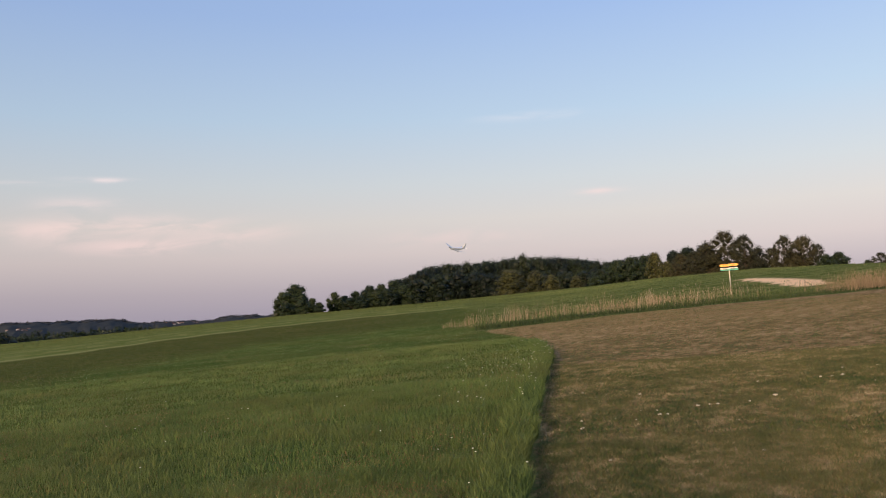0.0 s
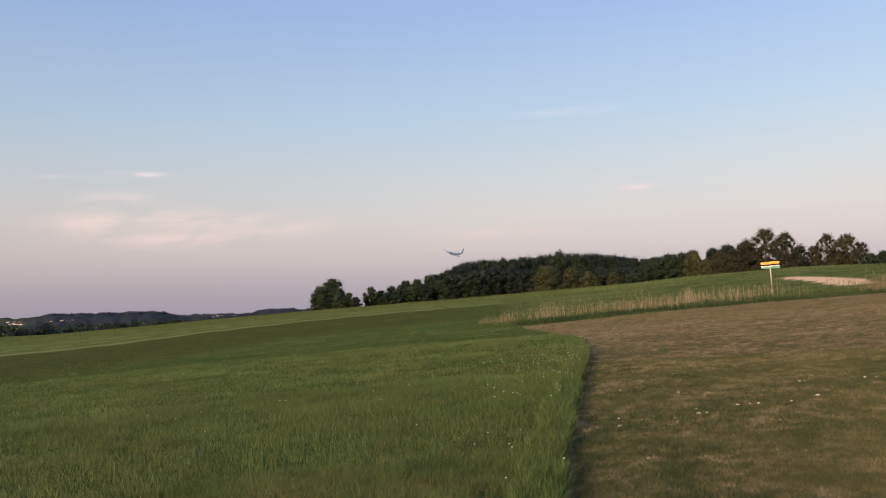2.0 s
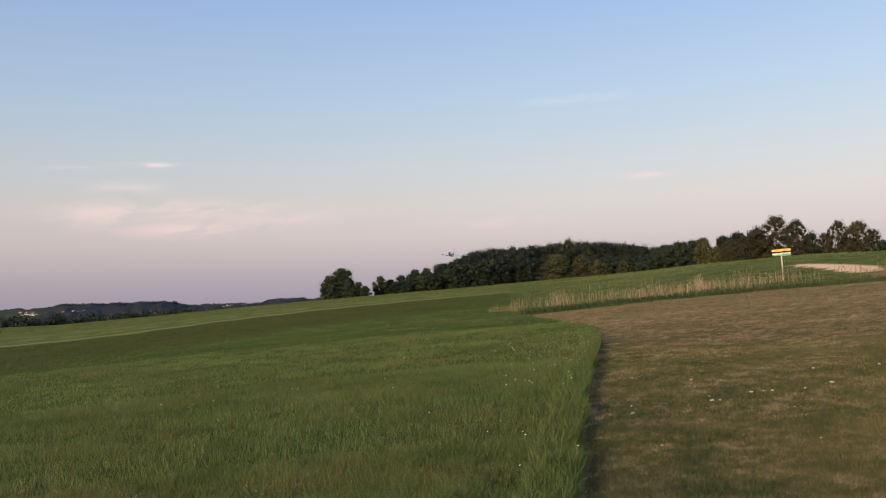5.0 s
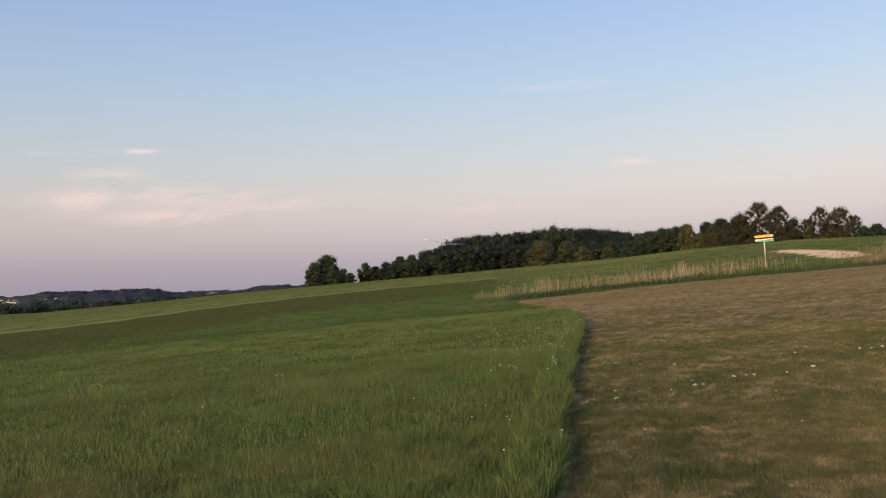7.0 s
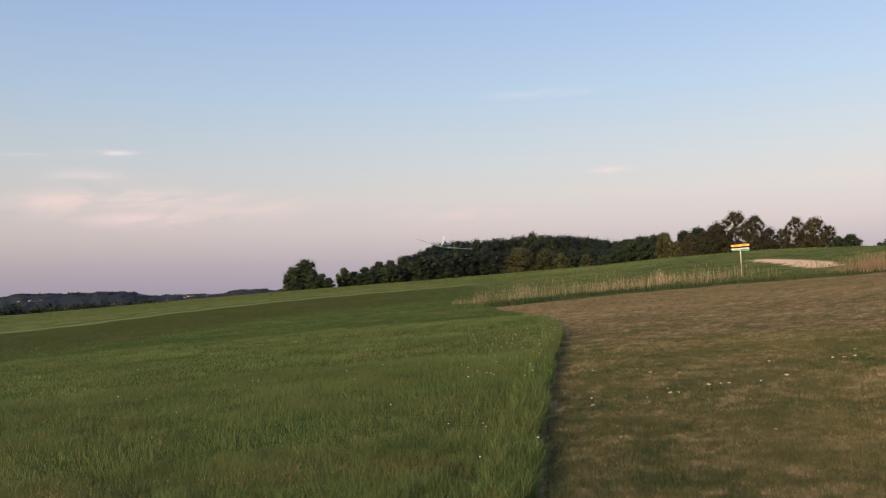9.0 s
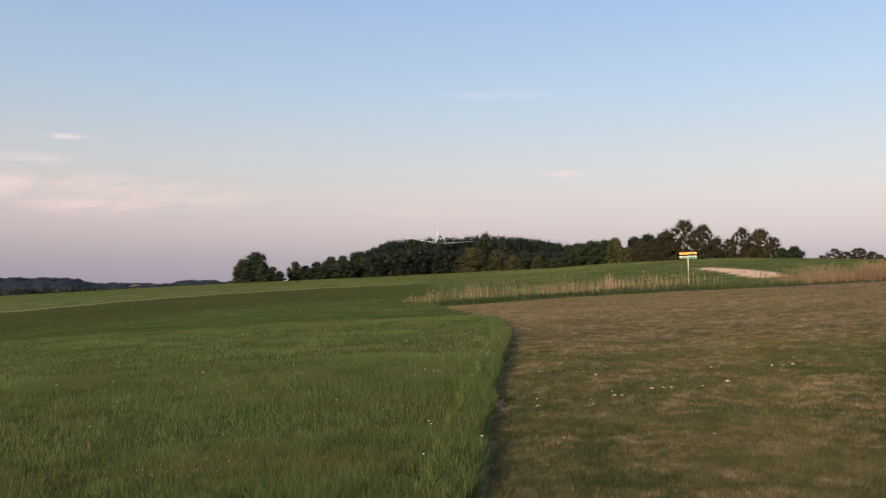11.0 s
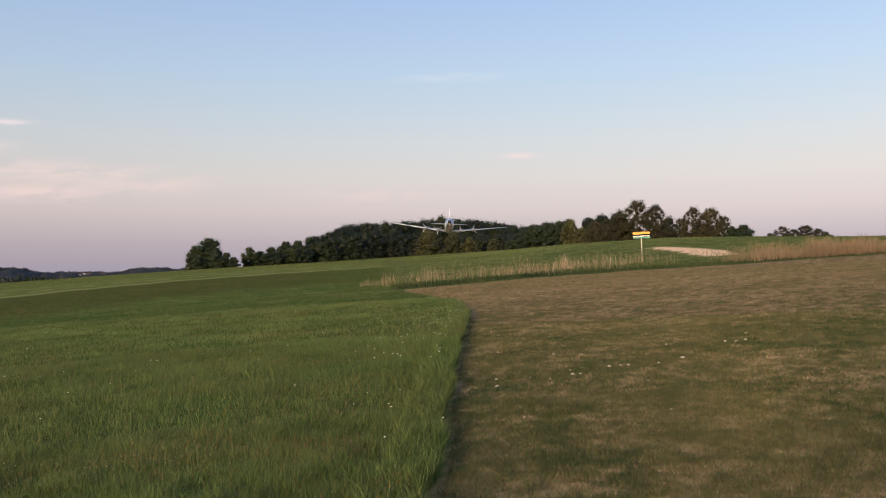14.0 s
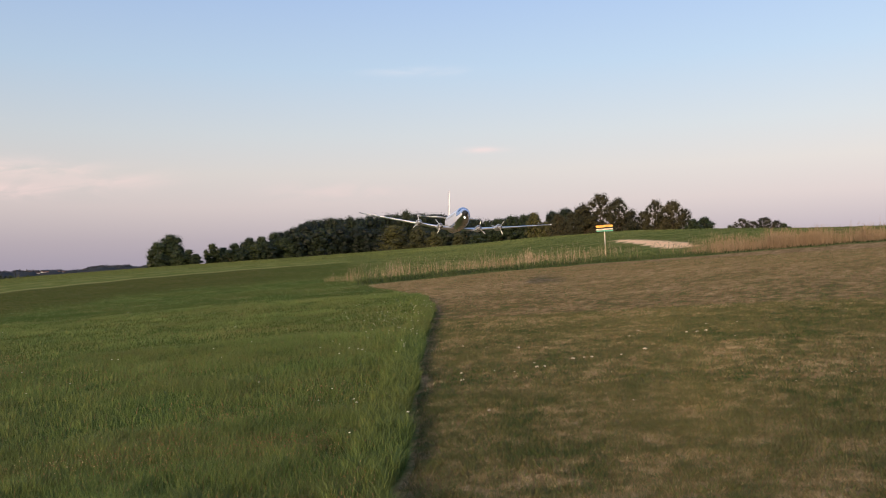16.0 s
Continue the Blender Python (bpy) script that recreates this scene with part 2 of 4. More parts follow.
RIDGE_AZ = (-180, -45, -30, -28.8, -27.7, -26, -23.4, -22.3, -21.1, -20.5, -18.4, -17.3, -15.7, -14.8, -12.9, -12.4, -11, 20, 180)
RIDGE_EL = (0.2, 0.2, 0.2, 0.18, 0.34, 0.30, 0.29, 0.32, 0.21, 0.03, 0.02, 0.05, -0.03, 0.19, 0.20, 0.11, 0.2, 0.2, 0.2)


def height(x, y):
    """The ground's height: a field that climbs to the right up to a crest, a valley behind it and a far ridge."""
    x, y = np.asarray(x, float), np.asarray(y, float)
    d, a = np.hypot(x, y), np.degrees(np.arctan2(x, y))
    crest, rise = np.interp(a, CREST_AZ, CREST_D), np.interp(a, CREST_AZ, CREST_EL)
    top = 1.6 + crest * np.tan(np.radians(rise))
    plane = crest * (0.05 * np.sin(np.radians(a)) + 0.01 * np.cos(np.radians(a)))
    s = np.clip((d - 45) / (crest - 45), 0, 1)
    near = 0.05 * x + 0.01 * y + (top - plane) * s * s * (3 - 2 * s)
    uneven = (np.sin(0.9 * x + 0.4 * y) + np.sin(-0.5 * x + 1.1 * y + 2) + np.sin(0.31 * x + 0.17 * y + 4)) / 3
    near = near + 0.02 * uneven * np.clip((d - 2) / 10, 0, 1) * np.clip((150 - d) / 60, 0, 1)
    over = np.maximum(d - crest, 0)
    far = np.maximum(top - 0.00025 * np.minimum(over, 80) ** 2 - 0.045 * np.maximum(over - 80, 0), -38)
    k = np.clip((d - 1150) / 1450, 0, 1)
    ridge = -1.0 + 2650 * np.tan(np.radians(np.interp(a, RIDGE_AZ, RIDGE_EL))) + 0.8 * np.sin(a * 4.3 + 0.5) + 0.5 * np.sin(a * 9.1)
    far = far + (ridge + 38) * k * k * (3 - 2 * k) - 60 * np.clip((d - 2700) / 2000, 0, 1)
    return np.where(d <= crest, near, far)


def ground_at(x, y):
    return float(height(x, y))


EDGE_Y = (-40, 0, 2, 5.3, 6.6, 9.0, 14.5, 17.7, 20.6, 26.2, 33.4, 39.5)  # where the meadow meets the mown strip
EDGE_X = (-0.88, 0.06, 0.16, 0.39, 0.58, 0.89, 1.66, 2.17, 2.62, 3.0, 2.75, 2.0)
FAR_X = (-5, 0.7, 1.6, 4.6, 8.0, 11.6, 16, 20.5, 27, 36, 80)  # the far edge of the mown strip
FAR_Y = (39.5, 41.0, 41.5, 43.6, 45.8, 47.2, 47.4, 46.6, 45.6, 43.4, 31)


def meadow_edge(y):
    y = np.asarray(y, float)
    return np.interp(y, EDGE_Y, EDGE_X) + 0.03 * np.sin(y * 2.1) + 0.02 * np.sin(y * 5.3 + 1)


def far_edge(x):
    return np.interp(x, FAR_X, FAR_Y) + 0.1 * np.sin(np.asarray(x, float) * 1.3)


def soft_step(v, width):
    s = np.clip(v / width + 0.5, 0, 1)
    return s * s * (3 - 2 * s)


SAND_IN = ((60.5, 28.2), (65, 29.8), (72, 30.6), (78, 30.6), (85, 30.2), (92, 29.8))  # sandy track: y, then its far side
SAND_OUT = ((58.0, 25.0), (63, 25.8), (70, 27.2), (80, 28.6), (88, 28.6), (92, 28.7))


def regions(x, y):
    """Shares of the kinds of ground: mown strip, dark bank, pale hayfield, verge, sand, far woods."""
    d = np.hypot(x, y)
    a = np.degrees(np.arctan2(x, y))
    mown = soft_step(x - meadow_edge(y), 0.12) * soft_step(far_edge(x) - y, 0.5)
    hay_d = np.interp(a, (-40, -28.1, -23.4, -18.3, -11.9, -5.4, 1.6, 8, 16), (72, 74.8, 78.6, 91, 100.8, 107, 108, 122, 150))
    hay = soft_step(d - hay_d - 0.6 * np.sin(a * 1.9), 5) * soft_step(17 - a, 2)
    line = lambda off, w: np.exp(-(((d - hay_d - off - 0.6 * np.sin(a * 1.9)) / w) ** 2))  # noqa: E731
    swath = (line(2.5, 1.8) + 0.55 * line(15, 2.2) * (np.sin(a * 2.7) > -0.3) + 0.4 * line(27, 2.5)) * soft_step(3 - a, 6)
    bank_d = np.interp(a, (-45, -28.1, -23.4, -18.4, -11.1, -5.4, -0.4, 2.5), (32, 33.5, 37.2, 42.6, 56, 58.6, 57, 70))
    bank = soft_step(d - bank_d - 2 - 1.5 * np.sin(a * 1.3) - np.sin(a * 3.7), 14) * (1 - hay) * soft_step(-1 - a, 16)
    verge = soft_step(y - far_edge(x), 0.5) * soft_step(x - np.interp(y, (38, 48), (0, 3)), 3)
    lo = np.interp(y, [p[0] for p in SAND_OUT], [p[1] for p in SAND_OUT])
    hi = np.interp(y, [p[0] for p in SAND_IN], [p[1] for p in SAND_IN])
    sand = soft_step(x - lo + 0.25 * np.sin(y * 1.7), 0.5) * soft_step(hi - 0.5 - x, 0.5) * soft_step(y - 58.5, 0.8) * soft_step(82 - y, 1)
    woods = soft_step(d - 900, 200) * (1 - 0.25 * soft_step(-29 - a, 2) * soft_step(2500 - d, 100))
    return dict(mown=mown, hay=hay, bank=bank, verge=verge, sand=sand, woods=woods, swath=np.clip(swath, 0, 1))


def fast_mesh(name, verts, tris, attrs=None, smooth=False):
    """A mesh from arrays of vertices and triangles, with float attributes on its vertices."""
    me = bpy.data.meshes.new(name)
    me.vertices.add(len(verts))
    me.vertices.foreach_set("co", np.asarray(verts, np.float32).ravel())
    me.loops.add(3 * len(tris))
    me.loops.foreach_set("vertex_index", np.asarray(tris, np.int32).ravel())
    me.polygons.add(len(tris))
    me.polygons.foreach_set("loop_start", np.arange(0, 3 * len(tris), 3, dtype=np.int32))
    me.polygons.foreach_set("use_smooth", np.full(len(tris), smooth))
    for key, values in (attrs or {}).items():
        me.attributes.new(key, "FLOAT", "POINT").data.foreach_set("value", np.asarray(values, np.float32).ravel())
    me.update(calc_edges=True)
    me.validate()
    return me


def value_noise(u, v, seed):
    """Smooth noise from 0 to 1 on a unit lattice."""
    iu, iv = np.floor(u).astype(np.int64), np.floor(v).astype(np.int64)
    fu, fv = u - iu, v - iv
    fu, fv = fu * fu * (3 - 2 * fu), fv * fv * (3 - 2 * fv)

    def corner(a, b):
        h = (a * 374761393 + b * 668265263 + seed * 974634777) & 0xFFFFFFFF
        h = ((h ^ (h >> 13)) * 1274126177) & 0xFFFFFFFF
        return ((h ^ (h >> 16)) & 0xFFFF) / 65535.0

    low = corner(iu, iv) * (1 - fu) + corner(iu + 1, iv) * fu
    high = corner(iu, iv + 1) * (1 - fu) + corner(iu + 1, iv + 1) * fu
    return low * (1 - fv) + high * fv


def clumps(x, y, size, seed=1):
    """An uneven 0 to 1 field, for tufts about twice that size across."""
    u, v = np.asarray(x) / (2 * size), np.asarray(y) / (2 * size)
    n = 0.6 * value_noise(u, v, seed) + 0.4 * value_noise(2.3 * u + 0.7 * v, 2.3 * v - 0.7 * u, seed + 1)
    return np.clip(0.5 + 1.7 * (n - 0.5), 0, 1)


def mow_tone(x, y):
    """How dry the mown strip is, from 0 (green regrowth) to 1 (straw), in uneven patches; evener and drier towards its far end."""
    d = np.hypot(x, y)
    n = 0.15 * clumps(x * 0.8, y, 0.5, 7) + 0.31 * clumps(x, y, 0.17, 9) + 0.42 * clumps(x, y, 0.07, 11) + 0.12 * clumps(x * 0.5, y, 1.6, 13)
    n = np.clip(0.47 + 1.35 * (n - 0.5), 0, 1)
    far = np.clip((d - 14) / 22, 0, 1)
    return n * (1 - 0.4 * far) + 0.36 * far


def make_ground():
    azs = np.radians(np.concatenate([np.arange(-180, -42, 6.0), np.arange(-42, 46, 0.22), np.arange(46, 180, 6.0)]))
    ds = np.concatenate([np.geomspace(0.1, 0.7, 6), np.geomspace(0.8, 120, 250), np.geomspace(123, 4700, 90)])
    a, d = np.meshgrid(azs, ds)
    x, y = np.sin(a) * d, np.cos(a) * d
    z = height(x, y)
    reg = regions(x, y)
    rnd = np.random.default_rng(5)
    z = z + rnd.uniform(0, 5, z.shape) * reg["woods"]
    n, m = z.shape
    i = np.arange(n * m).reshape(n, m)
    nxt = np.roll(i, -1, axis=1)
    q = np.stack([i[:-1], nxt[:-1], nxt[1:], i[1:]], -1).reshape(-1, 4)
    tris = np.concatenate([q[:, [0, 2, 1]], q[:, [0, 3, 2]]])
    fan = np.stack([np.full(m, n * m), nxt[0], i[0]], -1)[:, [0, 2, 1]]
    verts = np.concatenate([np.stack([x, y, z], -1).reshape(-1, 3), [[0, 0, z[0].mean()]]])
    reg["tone"] = mow_tone(x, y)
    shares = {k: np.append(v.ravel(), v.ravel()[0]) for k, v in reg.items()}
    me = fast_mesh("ground", verts, np.concatenate([tris, fan]), shares, True)
    m = Mat("field_ground", 1.0, 0, 0.0)
    fine, mid, slow = m.noise(16, 8, 0.75), m.noise(2.6, 6, 0.65), m.noise(0.16, 4)
    on = [(0.43, (0, 0, 0)), (0.57, (1, 1, 1))]
    green = m.mix(m.ramp(fine, on), (0.038, 0.062, 0.015), (0.090, 0.130, 0.034))
    green = m.mix(m.math("MULTIPLY", m.ramp(slow, on), 0.6), green, (0.100, 0.115, 0.032))
    green = m.mix(m.math("MULTIPLY", m.ramp(mid, [(0.5, (0, 0, 0)), (0.7, (1, 1, 1))]), 0.35), green, (0.13, 0.125, 0.042))
    # Mown ground: green regrowth, brown earth and straw, sorted by the same dryness that the cut stems follow.
    tuft = m.noise(5.5, 7, 0.72)
    dryness = m.math("ADD", m.math("MULTIPLY", m.attr("tone"), 0.62), m.math("MULTIPLY", m.math("SUBTRACT", tuft, 0.5), 1.5))
    dryness = m.math("ADD", dryness, m.math("MULTIPLY", m.math("SUBTRACT", fine, 0.5), 0.9))
    dryness = m.math("ADD", dryness, 0.24)
    dry = m.ramp(dryness, [(0.08, (0.048, 0.072, 0.022)), (0.26, (0.106, 0.115, 0.041)), (0.42, (0.126, 0.094, 0.043)), (0.58, (0.228, 0.149, 0.074)), (0.78, (0.324, 0.222, 0.113)), (1.0, (0.504, 0.372, 0.204))])
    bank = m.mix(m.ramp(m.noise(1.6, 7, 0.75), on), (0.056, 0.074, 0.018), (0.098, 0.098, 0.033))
    hay = m.mix(m.ramp(m.noise(0.5, 7, 0.72, (1, 0.5, 1)), on), (0.105, 0.132, 0.034), (0.165, 0.178, 0.056))
    verge = m.mix(m.ramp(m.noise(0.5, 7, 0.7), on), (0.072, 0.098, 0.028), (0.145, 0.158, 0.054))
    sand = m.mix(m.noise(3, 5), (0.74, 0.47, 0.26), (0.90, 0.62, 0.38))
    # Ground of the far ridge: distance haze mixed into a blue-grey base.
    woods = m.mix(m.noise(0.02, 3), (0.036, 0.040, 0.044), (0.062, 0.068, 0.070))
    c = green
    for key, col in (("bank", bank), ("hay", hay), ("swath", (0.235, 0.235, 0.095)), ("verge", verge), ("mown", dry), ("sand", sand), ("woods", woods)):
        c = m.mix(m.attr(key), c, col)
    m.color(c).bump(fine, 0.5, 0.03)
    ob = new("ground", me)
    me.materials.append(m.m)
    tagged(ob, "sloping grass field with a mown dry strip and far wooded ridge", "ground", kind="structure")


make_ground()


# ---- grass ----
def wedge(rnd, n, d0, d1, a0=-36.0, a1=41.0):
    """Points spread evenly over a sector of the field."""
    d = np.sqrt(rnd.uniform(d0 * d0, d1 * d1, n))
    a = np.radians(rnd.uniform(a0, a1, n))
    return np.sin(a) * d, np.cos(a) * d


def blades(rnd, x, y, tall, wide, lean, tint, z0=-0.02):
    """Bent, tapering blades: five vertices and three triangles each."""
    n = len(x)
    base = np.stack([x, y, height(x, y) + z0], -1)
    turn = rnd.uniform(0, 2 * math.pi, n)
    side = np.stack([np.cos(turn), np.sin(turn), np.zeros(n)], -1) * (wide / 2)[:, None]
    tilt = rnd.uniform(0, 2 * math.pi, n)
    over = np.stack([np.cos(tilt), np.sin(tilt), np.zeros(n)], -1) * (lean * tall)[:, None]
    up = np.zeros((n, 3))
    up[:, 2] = tall
    mid = base + 0.35 * over + 0.6 * up
    tip = base + over + up * (1 - 0.35 * lean)[:, None]
    v = np.stack([base - side, base + side, mid - 0.75 * side, mid + 0.75 * side, tip], 1).reshape(-1, 3)
    k = 5 * np.arange(n)[:, None]
    tris = np.concatenate([k + [0, 1, 3], k + [0, 3, 2], k + [2, 3, 4]])
    return v, tris, np.repeat(tint, 5)


def flecks(rnd, x, y, tall, wide, lean, tint):
    """Short cut stems: one leaning triangle each."""
    n = len(x)
    base = np.stack([x, y, height(x, y) - 0.005], -1)
    a, b = rnd.uniform(0, 2 * math.pi, n), rnd.uniform(0, 2 * math.pi, n)
    side = np.stack([np.cos(a), np.sin(a), np.zeros(n)], -1) * (wide / 2)[:, None]
    tip = base + np.stack([np.cos(b) * lean * tall, np.sin(b) * lean * tall, tall], -1)
    v = np.stack([base - side, base + side, tip], 1).reshape(-1, 3)
    return v, np.arange(3 * n).reshape(-1, 3), np.repeat(tint, 3)


def grass_object(name, pieces, material, label, category="grass"):
    verts, tris, tint, base = [], [], [], 0
    for v, t, c in pieces:
        verts.append(v), tris.append(t + base), tint.append(c)
        base += len(v)
    me = fast_mesh(name, np.concatenate(verts), np.concatenate(tris), {"tint": np.concatenate(tint)})
    me.materials.append(material)
    return tagged(new(name, me), label, category, kind="stuff")


def meadow():
    rnd = np.random.default_rng(11)
    pieces = []
    for n, d0, d1, wide, tall, ripe in ((260000, 3.2, 8.5, 0.0034, 0.145, 0.05), (230000, 8.5, 17, 0.0052, 0.13, 0.08), (150000, 17, 32, 0.0085, 0.11, 0.12), (110000, 32, 66, 0.015, 0.07, 0.14)):
        x, y = wedge(rnd, n, d0, d1, -36, 12)
        keep = (x < meadow_edge(y) - 0.02 - 0.1 * rnd.uniform(0, 1, n) ** 2) & (y < 62) & (y < np.maximum(far_edge(x), 38) + 24 * (x < 2))
        c = 0.55 * clumps(x, y, 0.11 + 0.01 * d0) + 0.45 * clumps(x + 7, y * 1.1, 0.45)
        keep &= rnd.uniform(0, 1, n) < 0.5 + 0.6 * c
        reg = regions(x, y)
        keep &= rnd.uniform(0, 1, n) > reg["bank"]
        x, y, c = x[keep], y[keep], c[keep]
        k = len(x)
        h = tall * (0.4 + 0.75 * c + 0.4 * rnd.uniform(-1, 1, k)).clip(0.25, 1.5)
        tint = (0.14 + 0.30 * clumps(x, y, 1.3) * c + 0.16 * clumps(x, y, 0.3, 4) + 0.34 * rnd.uniform(0, 1, k)).clip(0, 0.84)
        seed = rnd.uniform(0, 1, k) < ripe * (0.3 + 1.4 * clumps(x + 40, y, 0.9 + 0.05 * d0) ** 2)
        tint[seed] = rnd.uniform(0.86, 0.9 if d0 > 15 else 0.98, seed.sum())
        pieces.append(blades(rnd, x, y, h, wide * rnd.uniform(0.7, 1.3, k), rnd.uniform(0.2, 0.8 + 0.02 * d0, k), tint))
    # Small ripe seed heads and docks standing at the top of the sward, in drifts.
    heads = []
    for n, d0, d1, size, top in ((42000, 3.2, 8.5, 0.0060, 1.0), (30000, 8.5, 20, 0.0085, 0.85), (14000, 20, 40, 0.013, 0.6)):
        x, y = wedge(rnd, n, d0, d1, -36, 12)
        keep = (x < meadow_edge(y) - 0.1) & (rnd.uniform(0, 1, n) < clumps(x + 11, y, 0.35 + 0.04 * d0) ** 3)
        x, y = x[keep], y[keep]
        k = len(x)
        z0 = rnd.uniform(0.07, 0.18, k) * (1.0 if d0 < 15 else 0.75)
        drift = clumps(x, y + 5, 0.6)
        heads.append(blades(rnd, x, y, size * rnd.uniform(1.0, 2.6, k), size * rnd.uniform(0.5, 1.0, k), rnd.uniform(0.1, 0.8, k), (rnd.uniform(0.0, 1.0, k) ** 1.5 * (0.5 + 0.7 * drift)).clip(0, top), z0=z0))
    grass_object("seed_heads", heads, SEED, "brown and straw-coloured seed heads over the meadow", "seed heads")
    # A thicker, longer fringe along the cut edge.
    n = 30000
    y = 3.5 + 24 * rnd.uniform(0, 1, n) ** 1.5
    x = meadow_edge(y) - 0.03 - 0.40 * rnd.uniform(0, 1, n) ** 1.3
    h = 0.22 * rnd.uniform(0.45, 1.25, n) * (0.7 + 0.5 * clumps(x, y, 0.12))
    pieces.append(blades(rnd, x, y, h, 0.0035 + 0.0005 * y, rnd.uniform(0.2, 0.7, n), rnd.uniform(0.2, 0.72, n)))
    grass_object("meadow_grass", pieces, MEADOW, "tall green meadow grass with brown seed heads", "meadow")


def stubble():
    rnd = np.random.default_rng(12)
    pieces = []
    for n, d0, d1, wide, tall in ((330000, 4.0, 9, 0.0058, 0.028), (330000, 9, 18, 0.0105, 0.028), (200000, 18, 48, 0.024, 0.026)):
        x, y = wedge(rnd, n, d0, d1, -2, 42)
        tone = mow_tone(x, y)
        keep = (x > meadow_edge(y) + 0.04) & (y < far_edge(x) - 0.1) & (rnd.uniform(0, 1, n) < 0.9 - 0.15 * tone)
        x, y, tone = x[keep], y[keep], tone[keep]
        k = len(x)
        small = clumps(x, y, 0.03 + 0.003 * d0, 5)
        spread = 0.42 if d0 < 15 else 0.28
        tint = (0.06 + 0.70 * tone + 0.30 * (small - 0.5) + spread * rnd.uniform(-1, 1, k)).clip(0, 0.92 if d0 < 15 else 0.8)
        h = tall * (1.45 - 0.8 * tint) * (0.6 + 0.8 * small)
        pieces.append(flecks(rnd, x, y, h * rnd.uniform(0.5, 1.4, k), wide * rnd.uniform(0.6, 1.4, k), rnd.uniform(0.3, 1.6, k), tint))
    grass_object("mown_grass", pieces, STUBBLE, "short dry mown grass in brown and green patches")


def verge_and_bank():
    rnd = np.random.default_rng(13)
    n = 60000
    x, y = rnd.uniform(1.5, 62, n), rnd.uniform(36, 70, n)
    e = far_edge(x)
    depth = y - e
    keep = (depth > 0) & (rnd.uniform(0, 1, n) < np.clip(1.25 - depth / 14, 0.12, 1)) & (x < 0.95 * y)
    x, y, depth = x[keep], y[keep], depth[keep]
    k = len(x)
    h = np.interp(x, (16, 21), (0.26, 0.17)) * rnd.uniform(0.5, 1.2, k)
    pieces = [blades(rnd, x, y, h, 0.04 * rnd.uniform(0.7, 1.3, k), rnd.uniform(0.1, 0.6, k), rnd.uniform(0, 1, k) * np.interp(depth, (2.5, 8), (0.15, 0.85)))]
    grass_object("verge_grass", pieces, VERGE, "green uncut grass verge beside the mown strip")
    n = 90000  # the green field behind the verge, up to the crest
    x, y = wedge(rnd, n, 50, 175, -6, 33)
    reg = regions(x, y)
    d = np.hypot(x, y)
    keep = (y > far_edge(x) + 5) & (reg["sand"] < 0.05) & (rnd.uniform(0, 1, n) < (0.35 + 0.65 * clumps(x, y, 1.6)) * (1 - reg["bank"]) * np.interp(np.degrees(np.arctan2(x, y)), (-6, 6), (0.0, 1.0))) & (d < np.interp(np.degrees(np.arctan2(x, y)), CREST_AZ, CREST_D) - 2)
    x, y, d = x[keep], y[keep], d[keep]
    k = len(x)
    tint = (0.25 + 0.5 * clumps(x * 0.6, y, 3.0) + 0.35 * rnd.uniform(-0.5, 1, k)).clip(0, 1)
    pieces = [blades(rnd, x, y, 0.0014 * d * rnd.uniform(0.4, 1.3, k), 0.0006 * d * rnd.uniform(0.6, 1.4, k), rnd.uniform(0.1, 0.6, k), tint)]
    grass_object("field_grass", pieces, VERGE, "green field grass climbing to the crest")
    n = 60000  # the pale hayfield on the slope
    x, y = wedge(rnd, n, 68, 195, -36, 6)
    reg = regions(x, y)
    d = np.hypot(x, y)
    keep = (rnd.uniform(0, 1, n) < reg["hay"] * (0.3 + 0.7 * clumps(x, y, 1.5))) & (reg["swath"] < rnd.uniform(0, 1, n)) & (d < np.interp(np.degrees(np.arctan2(x, y)), CREST_AZ, CREST_D) - 3)
    x, y, d = x[keep], y[keep], d[keep]
    k = len(x)
    tint = (0.5 * clumps(x, y, 2.6) + 0.2 + 0.35 * rnd.uniform(-0.5, 1, k)).clip(0, 1)
    pieces = [blades(rnd, x, y, 0.0011 * d * rnd.uniform(0.4, 1.3, k), 0.0006 * d * rnd.uniform(0.6, 1.4, k), rnd.uniform(0.1, 0.7, k), tint)]
    grass_object("hayfield_grass", pieces, HAY, "pale cut hayfield grass on the slope")
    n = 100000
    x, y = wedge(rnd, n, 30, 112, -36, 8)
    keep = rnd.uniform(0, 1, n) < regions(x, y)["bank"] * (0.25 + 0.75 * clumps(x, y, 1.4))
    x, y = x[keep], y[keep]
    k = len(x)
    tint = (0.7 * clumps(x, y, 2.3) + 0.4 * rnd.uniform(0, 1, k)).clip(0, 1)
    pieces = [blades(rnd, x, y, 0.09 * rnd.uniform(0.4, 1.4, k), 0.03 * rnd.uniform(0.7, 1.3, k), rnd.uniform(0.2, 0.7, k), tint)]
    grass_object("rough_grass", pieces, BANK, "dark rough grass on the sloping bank")


